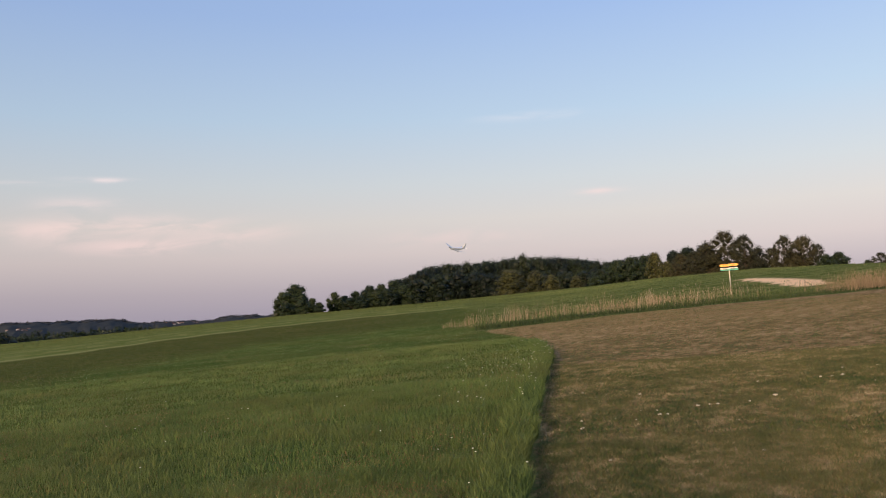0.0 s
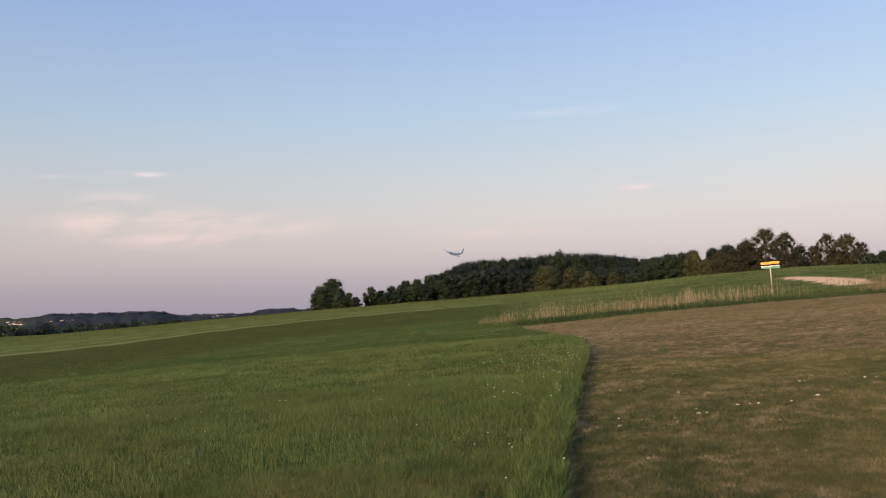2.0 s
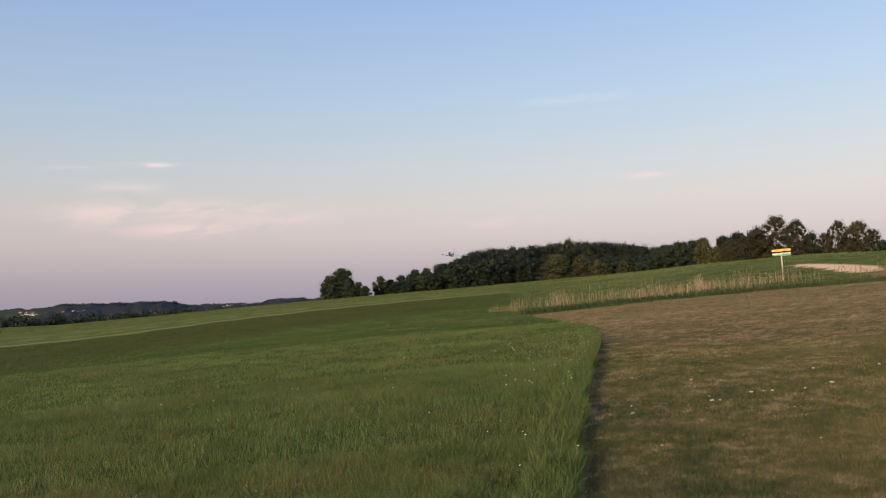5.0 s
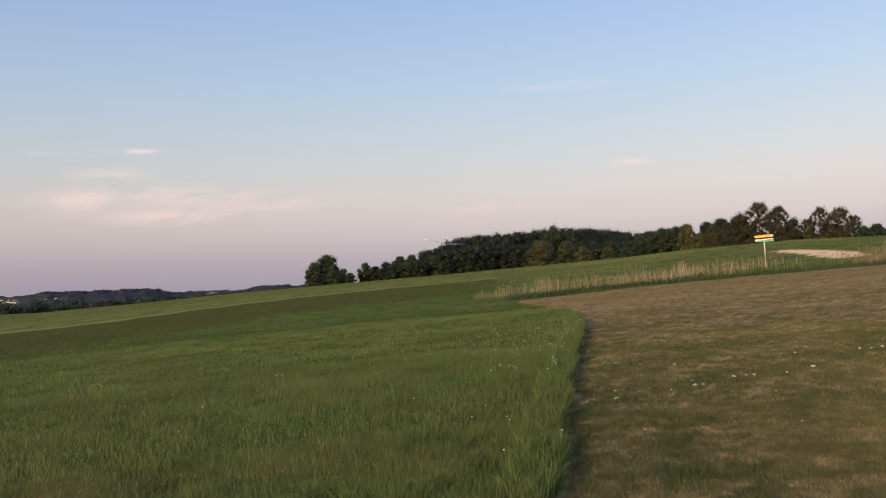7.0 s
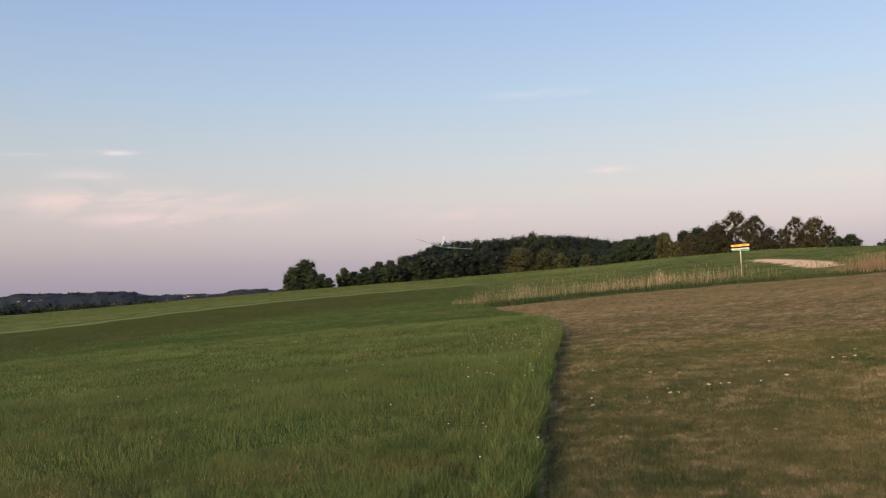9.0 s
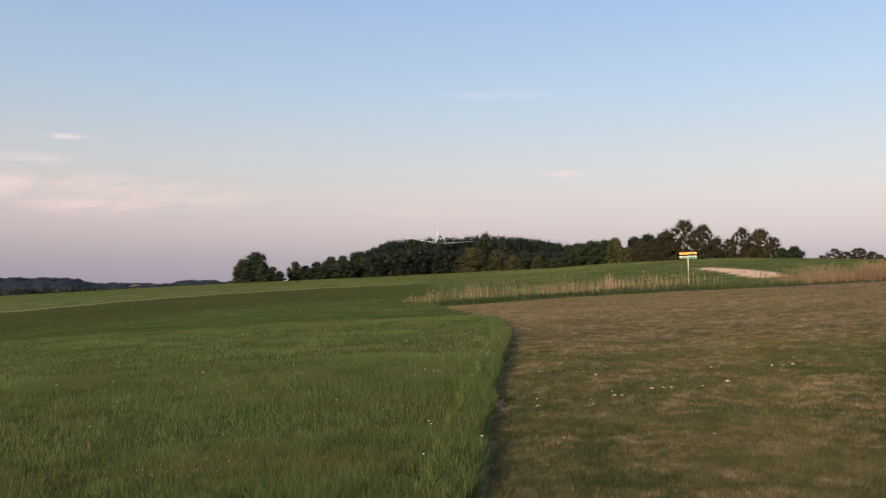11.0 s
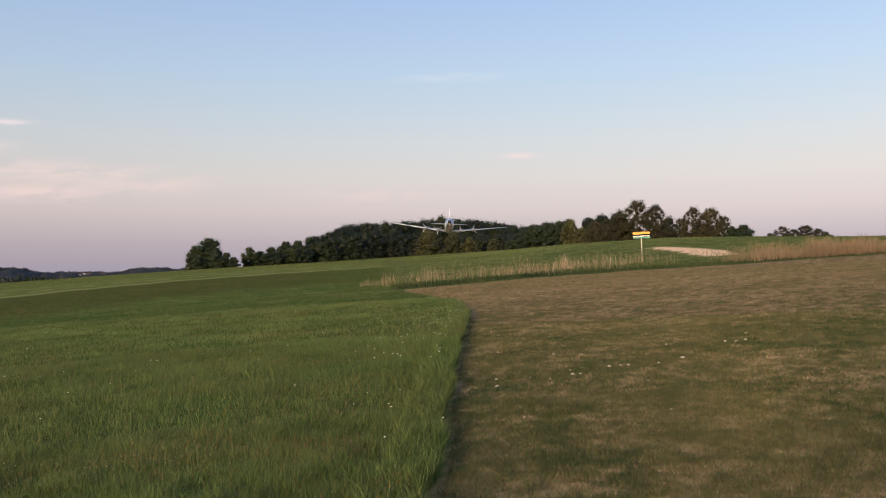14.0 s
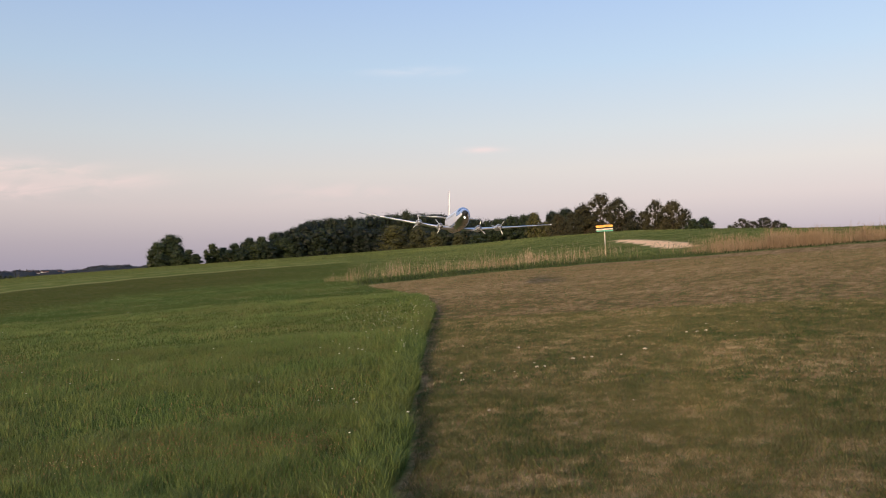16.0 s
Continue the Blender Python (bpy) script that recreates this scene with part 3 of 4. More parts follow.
def reeds():
    """Dry tall grass: thin stems with feathery heads."""
    rnd = np.random.default_rng(14)
    xs, ys, hs = [], [], []
    n = 13000  # the thin line along the verge
    x = rnd.uniform(-0.3, 23, n)
    y = np.interp(x, (-0.3, 1.5, 6.5, 12, 18.6, 23), (48.0, 46.0, 49.0, 52.4, 55.5, 55)) + rnd.normal(0, 1.0, n) + 4.2
    dens = clumps(x * 2.0, y * 0.3, 0.6) ** 1.3 * np.interp(x, (-0.3, 1.5, 3.5, 6, 13, 14.5, 15.5, 20, 21, 22.5, 23), (0.16, 0.28, 0.20, 0.20, 0.22, 0.36, 0.10, 0.06, 0.14, 0.08, 0.05))
    keep = rnd.uniform(0, 1, n) < dens
    xs.append(x[keep]), ys.append(y[keep]), hs.append(np.full(keep.sum(), 0.95) * (0.45 + 0.85 * clumps(x[keep] * 3.1, y[keep], 1.0)) * np.interp(x[keep], (-0.3, 2.5), (0.4, 1)))
    n = 44000  # the thick bed on the rise
    x = rnd.uniform(21.6, 56, n)
    y = far_edge(x) + 0.6 + rnd.gamma(2.0, 1.5, n)
    dens = np.interp(x, (21.8, 23.0, 25, 36, 56), (0.0, 0.25, 0.9, 1.0, 0.9)) * (0.2 + 0.8 * clumps(x * 1.2, y * 0.5, 0.7)) * np.interp(x, (30, 34), (1, 0.7))
    keep = rnd.uniform(0, 1, n) < dens
    xs.append(x[keep]), ys.append(y[keep]), hs.append(np.interp(x[keep], (21.6, 24, 27, 31, 36, 44), (0.5, 0.95, 1.3, 0.95, 0.95, 1.0)) * (0.35 + 0.85 * clumps(x[keep] * 1.7, y[keep] * 0.6, 0.5)))
    n = 2500  # a few stray stems in the green
    x = rnd.uniform(8, 20, n)
    y = far_edge(x) + rnd.uniform(3, 12, n)
    keep = rnd.uniform(0, 1, n) < 0.6 * clumps(x, y, 1.1) ** 2
    xs.append(x[keep]), ys.append(y[keep]), hs.append(np.full(keep.sum(), 0.7))
    x, y, h = np.concatenate(xs), np.concatenate(ys), np.concatenate(hs)
    k = len(x)
    h = h * rnd.uniform(0.55, 1.15, k)
    tint = np.where(x > 22.0, rnd.uniform(0, 0.5, k), rnd.uniform(0.2, 0.75, k)) * (0.6 + 0.5 * clumps(x * 2, y, 1.3))
    pieces = [blades(rnd, x, y, h, 0.011 * rnd.uniform(0.6, 1.4, k), rnd.uniform(0.02, 0.4, k), tint)]
    f = rnd.uniform(0, 1, k) < 0.4
    m = f.sum()
    pieces.append(blades(rnd, x[f] + rnd.normal(0, 0.03, m), y[f], 0.26 * h[f], 0.018 * rnd.uniform(0.6, 1.3, m), rnd.uniform(0.1, 0.5, m), (tint[f] + 0.12).clip(0, 1), z0=0.74 * h[f]))
    grass_object("dry_reeds", pieces, REED, "tall pale dry grass with feathery seed heads", "reeds")


meadow()
stubble()
verge_and_bank()
reeds()


# ---- mesh helpers ----
def part(name, bm, material, parent=None, label=""):
    """Links a bmesh as one mesh object under a thing or part."""
    me = bpy.data.meshes.new(name)
    bm.normal_update()
    bm.to_mesh(me)
    bm.free()
    me.materials.append(material)
    ob = new(name, me)
    if parent:
        ob.parent = parent
    return tagged(ob, label)


def loft(rings, closed=True, caps=True, smooth=True):
    """A skin over rings of equally many points."""
    bm = bmesh.new()
    rows = [[bm.verts.new(p) for p in ring] for ring in rings]
    n = len(rows[0])
    for a, b in zip(rows, rows[1:]):
        for i in range(n if closed else n - 1):
            f = bm.faces.new((a[i], a[(i + 1) % n], b[(i + 1) % n], b[i]))
            f.smooth = smooth
    if caps and closed:
        bm.faces.new(rows[0][::-1])
        bm.faces.new(rows[-1])
    bmesh.ops.recalc_face_normals(bm, faces=bm.faces)
    return bm


def tube(points, radii, sides=8):
    """A tapering tube along points."""
    rings = []
    for i, (p, r) in enumerate(zip(points, radii)):
        p = Vector(p)
        a, b = Vector(points[max(i - 1, 0)]), Vector(points[min(i + 1, len(points) - 1)])
        q = (b - a).to_track_quat("Z", "Y")
        rings.append([p + q @ Vector((r * math.cos(2 * math.pi * k / sides), r * math.sin(2 * math.pi * k / sides), 0)) for k in range(sides)])
    return loft(rings)


def box_bm(sx, sy, sz, at=(0, 0, 0), bevel=0.0):
    bm = bmesh.new()
    bmesh.ops.create_cube(bm, size=1, matrix=Matrix.Translation(at) @ Matrix.Diagonal((sx, sy, sz, 1)))
    if bevel:
        bmesh.ops.bevel(bm, geom=bm.edges[:], offset=bevel, segments=2, affect="EDGES", profile=0.5)
    return bm


def join_bm(target, other):
    me = bpy.data.meshes.new("join")
    other.to_mesh(me)
    other.free()
    target.from_mesh(me)
    bpy.data.meshes.remove(me)


# ---- trees ----
def tree(seed, crown_material, spread=0.42, low=0.10, lobes=24, leaves=3600, leaf=0.036, core=0.78, open_crown=False):
    """A tree one metre high in its own space, to be scaled: trunk, limbs and a crown of small leaf sprays."""
    rnd = np.random.default_rng(seed)
    ob = new("tree")
    cs, rs = [], []
    for i in range(lobes):
        h = low + (0.95 - low) * ((i + 0.5) / lobes)
        girth = (1.12 if open_crown else 1) * spread * math.sin(math.pi * min(1, 0.22 + 0.78 * (h - low) / (1 - low))) ** 0.6 * (1 if h < 0.75 else 0.9)
        a = i * 2.4 + rnd.uniform(-0.5, 0.5)
        r = (rnd.uniform(0.05, 0.11) if open_crown else rnd.uniform(0.06, 0.175)) * (1.15 - 0.35 * h)
        off = max(0, girth - 0.75 * r) * rnd.uniform(0.35 if open_crown else 0.1, 1.05)
        cs.append((math.cos(a) * off, math.sin(a) * off, min(h, 0.985 - r)))
        rs.append(r)
    cs, rs = np.array(cs), np.array(rs)
    share = rs**2 / (rs**2).sum()
    which = rnd.choice(lobes, leaves, p=share)
    way = rnd.normal(size=(leaves, 3))
    way /= np.linalg.norm(way, axis=1)[:, None]
    way[:, 2] = np.where(way[:, 2] < -0.6, -way[:, 2], way[:, 2])
    reach = rs[which] * (rnd.uniform(0.1, 1.42, leaves) if open_crown else np.abs(rnd.normal(0.95, 0.24, leaves)))
    p = cs[which] + way * reach[:, None] * np.array([1.2, 1.2, 1.05] if open_crown else [1.1, 1.1, 0.95])
    p[:, 2] = np.clip(p[:, 2], 0.01, 1.04)
    u = np.cross(way + rnd.normal(0, 0.28, (leaves, 3)), rnd.normal(size=(leaves, 3)))
    u /= np.linalg.norm(u, axis=1)[:, None]
    v = np.cross(way + rnd.normal(0, 0.25, (leaves, 3)), u)
    v /= np.linalg.norm(v, axis=1)[:, None]
    s = (leaf * rnd.uniform(0.5, 1.2, leaves))[:, None]
    fold = way * s * 0.25
    quad = np.stack([p - u * s * 0.8, p - v * s * 0.45 - fold, p + u * s, p + v * s * 0.5 - fold], 1).reshape(-1, 3)
    k = 4 * np.arange(leaves)[:, None]
    tris = np.concatenate([k + [0, 1, 2], k + [0, 2, 3]])
    tint = (0.15 + 0.45 * rnd.uniform(0, 1, lobes)[which] + 0.28 * rnd.uniform(0, 1, leaves)).clip(0, 1)
    verts, faces, tints = [quad], [tris], [np.repeat(tint, 4)]
    base = len(quad)
    if core:  # the dense inside of the crown, as knobbly lumps of foliage, its shade painted in as the darkest tint
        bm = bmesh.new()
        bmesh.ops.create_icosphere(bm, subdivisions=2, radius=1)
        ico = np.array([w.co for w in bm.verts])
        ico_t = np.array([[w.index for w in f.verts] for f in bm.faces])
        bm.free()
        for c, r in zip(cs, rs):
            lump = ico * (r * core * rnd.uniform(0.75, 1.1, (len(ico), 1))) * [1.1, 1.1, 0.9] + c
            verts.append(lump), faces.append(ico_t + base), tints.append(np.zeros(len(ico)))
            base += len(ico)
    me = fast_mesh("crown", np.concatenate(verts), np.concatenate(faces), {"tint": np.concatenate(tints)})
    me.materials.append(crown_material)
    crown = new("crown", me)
    crown.parent = ob
    wood = tube([(0, 0, -0.03), (0.004, 0, 0.12), (0.0, 0.006, 0.35), (0.01, 0, 0.62), (0.0, 0.0, 0.85)], [0.026, 0.02, 0.016, 0.010, 0.003], 8)
    for c, r in list(zip(cs, rs))[:: 1 if open_crown else 2]:
        z0 = max(0.08, c[2] - 0.16)
        join_bm(wood, tube([(0.002, 0, z0), (c[0] * 0.5, c[1] * 0.5, (z0 + c[2]) / 2 - 0.01), tuple(c)], [0.008, 0.005, 0.0015] if not open_crown else [0.005, 0.003, 0.001], 5))
    part("trunk", wood, BARK, ob)
    return ob


def polar(a, d):
    return math.sin(radians(a)) * d, math.cos(radians(a)) * d


def plant(proto, a, d, el, width, turn):
    """Sets a copy of a tree at azimuth and distance, its top at that elevation from the eye, and as wide as given in degrees."""
    x, y = polar(a, d)
    z = ground_at(x, y) - 0.1
    tall = 1.6 + d * math.tan(radians(el)) - z
    wide = 2 * d * math.tan(radians(width / 2)) / 0.86
    m = pose(x, y, z, 0, 0, turn) @ Matrix.Diagonal((wide, wide, tall, 1))
    return copy_thing(proto, m)


def trees():
    rnd = random.Random(3)
    specs = {
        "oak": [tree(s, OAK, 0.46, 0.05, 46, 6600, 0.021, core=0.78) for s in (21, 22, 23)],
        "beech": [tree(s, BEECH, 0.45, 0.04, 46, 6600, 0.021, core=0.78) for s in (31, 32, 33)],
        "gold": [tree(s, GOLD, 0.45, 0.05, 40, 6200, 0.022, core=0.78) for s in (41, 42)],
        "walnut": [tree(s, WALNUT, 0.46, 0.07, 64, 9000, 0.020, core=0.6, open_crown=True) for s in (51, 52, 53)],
    }
    label = {
        "oak": ("dark green broadleaf tree at the edge of the wood", "woodland oaks"),
        "beech": ("mid-green leafy tree in the hedgerow on the crest", "hedgerow trees"),
        "gold": ("olive-yellow tree turning colour before the wood", "yellowing trees"),
        "walnut": ("brownish-green tree with a loose open crown", "field trees"),
    }
    def put(kind, rows):
        for a, d, e, w in rows:
            i = rnd.randrange(len(specs[kind]))
            proto = specs[kind][i]
            ob = plant(proto, a, d, e, w, rnd.uniform(0, 360))
            tagged(ob, label[kind][0], "tree", label[kind][1])

    # The lone group, the low hedge beside it, then the wood, back to front.
    put("beech", [(-10.2, 236, 2.25, 2.3), (-11.1, 240, 1.75, 1.3), (-9.1, 230, 1.25, 1.3), (-8.6, 226, 0.95, 1.0), (-7.55, 240, 1.62, 1.2)])
    put("beech", [(-6.9, 245, 1.35, 1.4), (-6.1, 248, 1.62, 1.4), (-5.2, 250, 1.98, 1.6), (-4.4, 250, 2.05, 1.6), (-3.5, 255, 2.30, 1.8), (-2.8, 252, 1.9, 1.6)])
    put("oak", [(-3.1, 272, 2.35, 1.7), (-2.2, 275, 2.62, 1.8), (-1.5, 270, 2.85, 2.4), (-0.9, 300, 3.15, 2.4), (0.3, 305, 3.25, 2.6), (1.6, 305, 3.30, 2.6),
                (2.9, 310, 3.35, 2.6), (4.2, 310, 3.42, 2.6), (5.45, 305, 3.66, 2.4), (6.6, 310, 3.45, 2.6), (7.9, 310, 3.35, 2.6), (9.2, 308, 3.15, 2.6), (10.4, 300, 2.98, 2.4),
                (11.4, 280, 2.85, 2.0)])
    put("oak", [(-1.9, 255, 2.25, 2.2), (-0.4, 258, 2.55, 2.4), (0.9, 262, 2.75, 2.4), (2.2, 262, 2.6, 2.4), (3.2, 258, 2.45, 2.2), (6.6, 262, 2.4, 2.2), (8.3, 258, 2.35, 2.2),
                (9.6, 250, 2.3, 2.2), (10.7, 240, 2.35, 2.0)])
    put("oak", [(-1.3, 315, 3.0, 2.2), (-0.3, 320, 3.12, 2.2), (0.95, 322, 3.2, 2.4), (2.25, 322, 3.25, 2.4), (3.55, 325, 3.32, 2.4), (4.85, 325, 3.4, 2.2), (6.0, 322, 3.45, 2.2), (7.2, 325, 3.36, 2.4),
                (8.5, 325, 3.22, 2.4), (9.8, 320, 3.05, 2.2), (11.0, 300, 2.86, 2.0), (-2.6, 290, 2.4, 1.6), (12.1, 235, 2.95, 1.8), (13.0, 228, 3.08, 1.8), (13.9, 220, 3.15, 1.8)])
    put("beech", [(-7.2, 242, 1.1, 1.2), (-6.5, 240, 1.15, 1.4), (-5.7, 242, 1.3, 1.4), (-4.8, 244, 1.5, 1.5), (-4.0, 246, 1.7, 1.5), (-9.7, 228, 1.2, 1.3), (-10.8, 230, 1.0, 1.2), (10.3, 228, 1.9, 1.6), (24.7, 160, 2.5, 1.3)])
    put("gold", [(4.55, 246, 2.62, 2.7), (6.3, 244, 2.50, 1.9), (7.35, 240, 2.15, 1.2), (14.25, 185, 3.28, 1.5), (15.0, 182, 2.65, 1.0), (9.0, 236, 2.0, 1.2)])
    put("beech", [(11.7, 215, 2.95, 1.9), (12.6, 210, 3.12, 2.0), (13.5, 206, 3.18, 1.8), (11.2, 212, 2.2, 1.5)])
    put("oak", [(15.5, 188, 3.35, 2.0), (16.4, 184, 3.5, 2.2), (17.4, 186, 3.6, 2.0)])
    put("walnut", [(15.9, 168, 3.1, 1.6), (16.8, 166, 3.25, 1.8), (17.6, 165, 3.6, 1.9), (18.7, 165, 4.42, 3.0), (19.9, 163, 4.1, 2.2), (20.7, 168, 3.2, 1.5),
                   (21.5, 170, 3.15, 1.3), (22.3, 168, 3.88, 1.9), (23.4, 166, 3.78, 2.2), (24.2, 168, 3.2, 1.4)])
    put("beech", [(25.4, 165, 2.62, 1.9), (18.2, 172, 2.9, 2.0), (20.3, 172, 2.7, 2.2), (22.9, 172, 2.75, 2.4), (30.3, 126, 1.98, 0.9), (27.0, 150, 2.0, 0.8)])
    put("walnut", [(27.75, 128, 2.4, 1.3), (28.4, 130, 2.2, 1.4), (29.1, 126, 2.42, 1.6), (29.8, 127, 2.2, 1.3)])
    for ob in [ob for protos in specs.values() for ob in protos]:  # the patterns themselves stand nowhere
        for o in (*ob.children_recursive, ob):
            bpy.data.objects.remove(o)


trees()


BELT_AZ = (-36, -30.3, -29, -27.5, -25.8, -23.9, -22.2, -20.7, -19.7, -12)
BELT_EL = (-0.2, -0.24, -0.17, -0.13, -0.20, -0.24, -0.14, -0.02, -0.22, -0.3)


def crown_belt(rnd, name, spots, sprays, leaf, material, label):
    """Many leafy crowns (x, y, base, height, radius) in one mesh."""
    bm = bmesh.new()
    bmesh.ops.create_icosphere(bm, subdivisions=2, radius=1)
    ico = np.array([w.co for w in bm.verts])
    ico_t = np.array([[w.index for w in f.verts] for f in bm.faces])
    bm.free()
    verts, tris, tint, base = [], [], [], 0
    for x, y, g, tall, r in spots:
        size, centre, shade = np.array([r, r, tall * 0.5]), np.array([x, y, g + tall * 0.5]), rnd.uniform(0.05, 0.6)
        way = rnd.normal(size=(sprays, 3))
        way /= np.linalg.norm(way, axis=1)[:, None]
        p = way * rnd.normal(0.93, 0.09, (sprays, 1)) * size + centre
        u, v = rnd.normal(size=(sprays, 3)), rnd.normal(size=(sprays, 3))
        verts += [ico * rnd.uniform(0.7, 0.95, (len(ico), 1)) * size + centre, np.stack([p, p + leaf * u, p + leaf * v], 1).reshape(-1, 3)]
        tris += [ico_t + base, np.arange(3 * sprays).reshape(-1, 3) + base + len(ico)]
        # Core lumps get one dark tint: shade inside the crowns put into colour.
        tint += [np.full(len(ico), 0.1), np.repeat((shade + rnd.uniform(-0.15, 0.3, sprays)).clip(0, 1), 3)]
        base += len(ico) + 3 * sprays
    me = fast_mesh(name, np.concatenate(verts), np.concatenate(tris), {"tint": np.concatenate(tint)})
    me.materials.append(material)
    tagged(new(name, me), label, "woods", kind="stuff")


def far_woods():
    """Woods down in the valley, and on the far ridge behind it."""
    rnd = np.random.default_rng(8)
    near, ridge = [], []
    for _ in range(320):
        a, d = rnd.uniform(-36, -11.5), rnd.uniform(430, 620)
        x, y = polar(a, d)
        g = ground_at(x, y)
        near.append((x, y, g, (1.6 + d * math.tan(radians(np.interp(a, BELT_AZ, BELT_EL))) - g) * rnd.uniform(0.62, 1.0), rnd.uniform(3, 5.5)))
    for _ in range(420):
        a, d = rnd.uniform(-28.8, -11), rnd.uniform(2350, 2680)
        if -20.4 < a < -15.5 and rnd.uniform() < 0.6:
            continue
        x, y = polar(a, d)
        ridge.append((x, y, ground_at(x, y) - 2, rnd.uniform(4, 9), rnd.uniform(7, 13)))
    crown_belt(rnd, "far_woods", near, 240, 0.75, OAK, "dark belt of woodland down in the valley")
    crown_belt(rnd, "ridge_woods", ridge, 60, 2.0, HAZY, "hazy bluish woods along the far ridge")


far_woods()


# ---- village in the valley ----
def village():
    rnd = random.Random(6)
    proto = new("house")
    part("wall", box_bm(10, 8, 5, (0, 0, 2.5)), HOUSE_WALL, proto)
    ends = [[(x, -4.6, 4.8), (x, 4.6, 4.8), (x, 0, 8.2)] for x in (-5.4, 5.4)]
    part("roof", loft(ends, smooth=False), HOUSE_ROOF, proto)
    for side in (-1, 1):
        for k in (-3, 0, 3):
            part("window", box_bm(1.2, 0.2, 1.4, (k, side * 4.05, 2.6)), GLASS, proto)
    # Two clusters on the slope that rises behind the valley woods.
    spots = []
    while len(spots) < 38:
        a = rnd.uniform(-30.2, -26.4) if len(spots) < 26 else rnd.uniform(-19.6, -16.6)
        d = rnd.uniform(1500, 2500)
        x, y = polar(a, d)
        e = math.degrees(math.atan2(ground_at(x, y) + 3 - 1.6, d))
        if (-0.16 < e < 0.02 if a < -25 else -0.2 < e < 0.0):
            spots.append((a, d))
    for a, d in spots:
        x, y = polar(a, d)
        m = pose(x, y, ground_at(x, y), 0, 0, rnd.uniform(0, 360)) @ Matrix.Diagonal((0.62, 0.62, 0.62, 1))
        tagged(copy_thing(proto, m), "small white house with a red roof on the far hillside", "house", "village houses")
    for o in (*proto.children_recursive, proto):
        bpy.data.objects.remove(o)


village()


# ---- signpost ----
def signpost():
    x, y = 20.25, 59.0
    ob = new("signpost")
    ob.matrix_basis = pose(x, y, ground_at(x, y) - 0.05, 0, -0.9, -16)
    tagged(ob, "weathered wooden signpost with yellow and green arrow boards", "signpost")
    part("post", tube([(0, 0, 0), (0.006, 0, 0.9), (-0.004, 0, 1.7), (0, 0, 2.28)], [0.05, 0.046, 0.044, 0.04], 10), POST, ob)

    def arrow(name, way, z, long, tall, thick, mat, off, label):
        outline = [(0.0, -tall / 2), (long - tall * 0.55, -tall / 2), (long, 0), (long - tall * 0.55, tall / 2), (0.0, tall / 2)]
        rings = [[(way * px, off + s * thick / 2, z + pz) for px, pz in outline] for s in (-1, 1)]
        board = part(name, loft(rings, smooth=False), mat, ob, label)
        for row in (-0.22, 0.2):
            part("lettering", box_bm(long * 0.5, 0.004, tall * 0.12, (way * long * 0.42, off - thick / 2 - 0.002, z + row * tall)), INK, board)

    arrow("arrow_board", -1, 2.15, 0.64, 0.16, 0.03, YELLOW, -0.06, "yellow arrow board")
    arrow("arrow_board", 1, 2.18, 0.64, 0.16, 0.03, YELLOW, -0.06, "yellow arrow board")
    arrow("small_board", -1, 1.92, 0.62, 0.09, 0.025, WHITE_SIGN, -0.06, "white arrow board")
    arrow("small_board", 1, 1.95, 0.62, 0.08, 0.025, WHITE_SIGN, -0.06, "white arrow board")
    arrow("small_board", -1, 1.82, 0.60, 0.08, 0.025, GREEN_SIGN, -0.06, "green arrow board")
    arrow("small_board", 1, 1.83, 0.64, 0.11, 0.025, GREEN_SIGN, -0.06, "green arrow board")


signpost()


# ---- stones and flowers ----
def stones():
    rnd = random.Random(9)
    protos = []
    for s in range(4):
        bm = bmesh.new()
        bmesh.ops.create_icosphere(bm, subdivisions=2, radius=1)
        for v in bm.verts:
            w = 1 + 0.35 * noise.noise(v.co * 1.7 + Vector((s * 7, 0, 0)))
            v.co = Vector((v.co.x * w, v.co.y * w * 0.75, max(v.co.z * w * 0.5, -0.3)))
        me = bpy.data.meshes.new("stone")
        bm.to_mesh(me)
        bm.free()
        me.materials.append(STONE)
        protos.append(me)
    rows = [(2.73, 12.05, 5.5), (4.19, 10.82, 5.5), (6.10, 12.97, 5.5), (3.11, 10.56, 4.5), (3.26, 10.56, 3), (3.36, 10.55, 4.5), (2.53, 10.17, 4.5), (2.58, 10.5, 3),
            (1.53, 9.75, 4), (1.59, 10.24, 3), (2.04, 12.83, 3.5), (3.75, 10.51, 4), (4.51, 12.27, 3.5), (4.89, 12.87, 3), (6.64, 12.99, 3), (2.80, 7.59, 3.2),
            (1.46, 7.81, 3), (1.99, 10.18, 3), (2.40, 10.6, 2.5)]
    flat = [(5.55, 12.15, 6), (5.72, 12.2, 6), (5.4, 12.2, 4), (1.50, 9.70, 3.5), (2.62, 10.15, 3.5)]
    extra = [(rnd.uniform(1.6, 7.5), rnd.uniform(7.5, 16), rnd.uniform(1.2, 2.6)) for _ in range(26)]
    for x, y, cm in rows + flat + extra:
        if x < float(meadow_edge(y)) + 0.15:
            continue
        ob = new("stone", rnd.choice(protos))
        r = cm / 100 * 0.6
        ob.matrix_basis = pose(x, y, ground_at(x, y) + 0.012, 0, 0, rnd.uniform(0, 360)) @ Matrix.Diagonal((r, r, r * rnd.uniform(0.7, 1.1), 1))
        tagged(ob, "pale chalky stone lying on the mown grass", "stone", "stones on the mown strip")


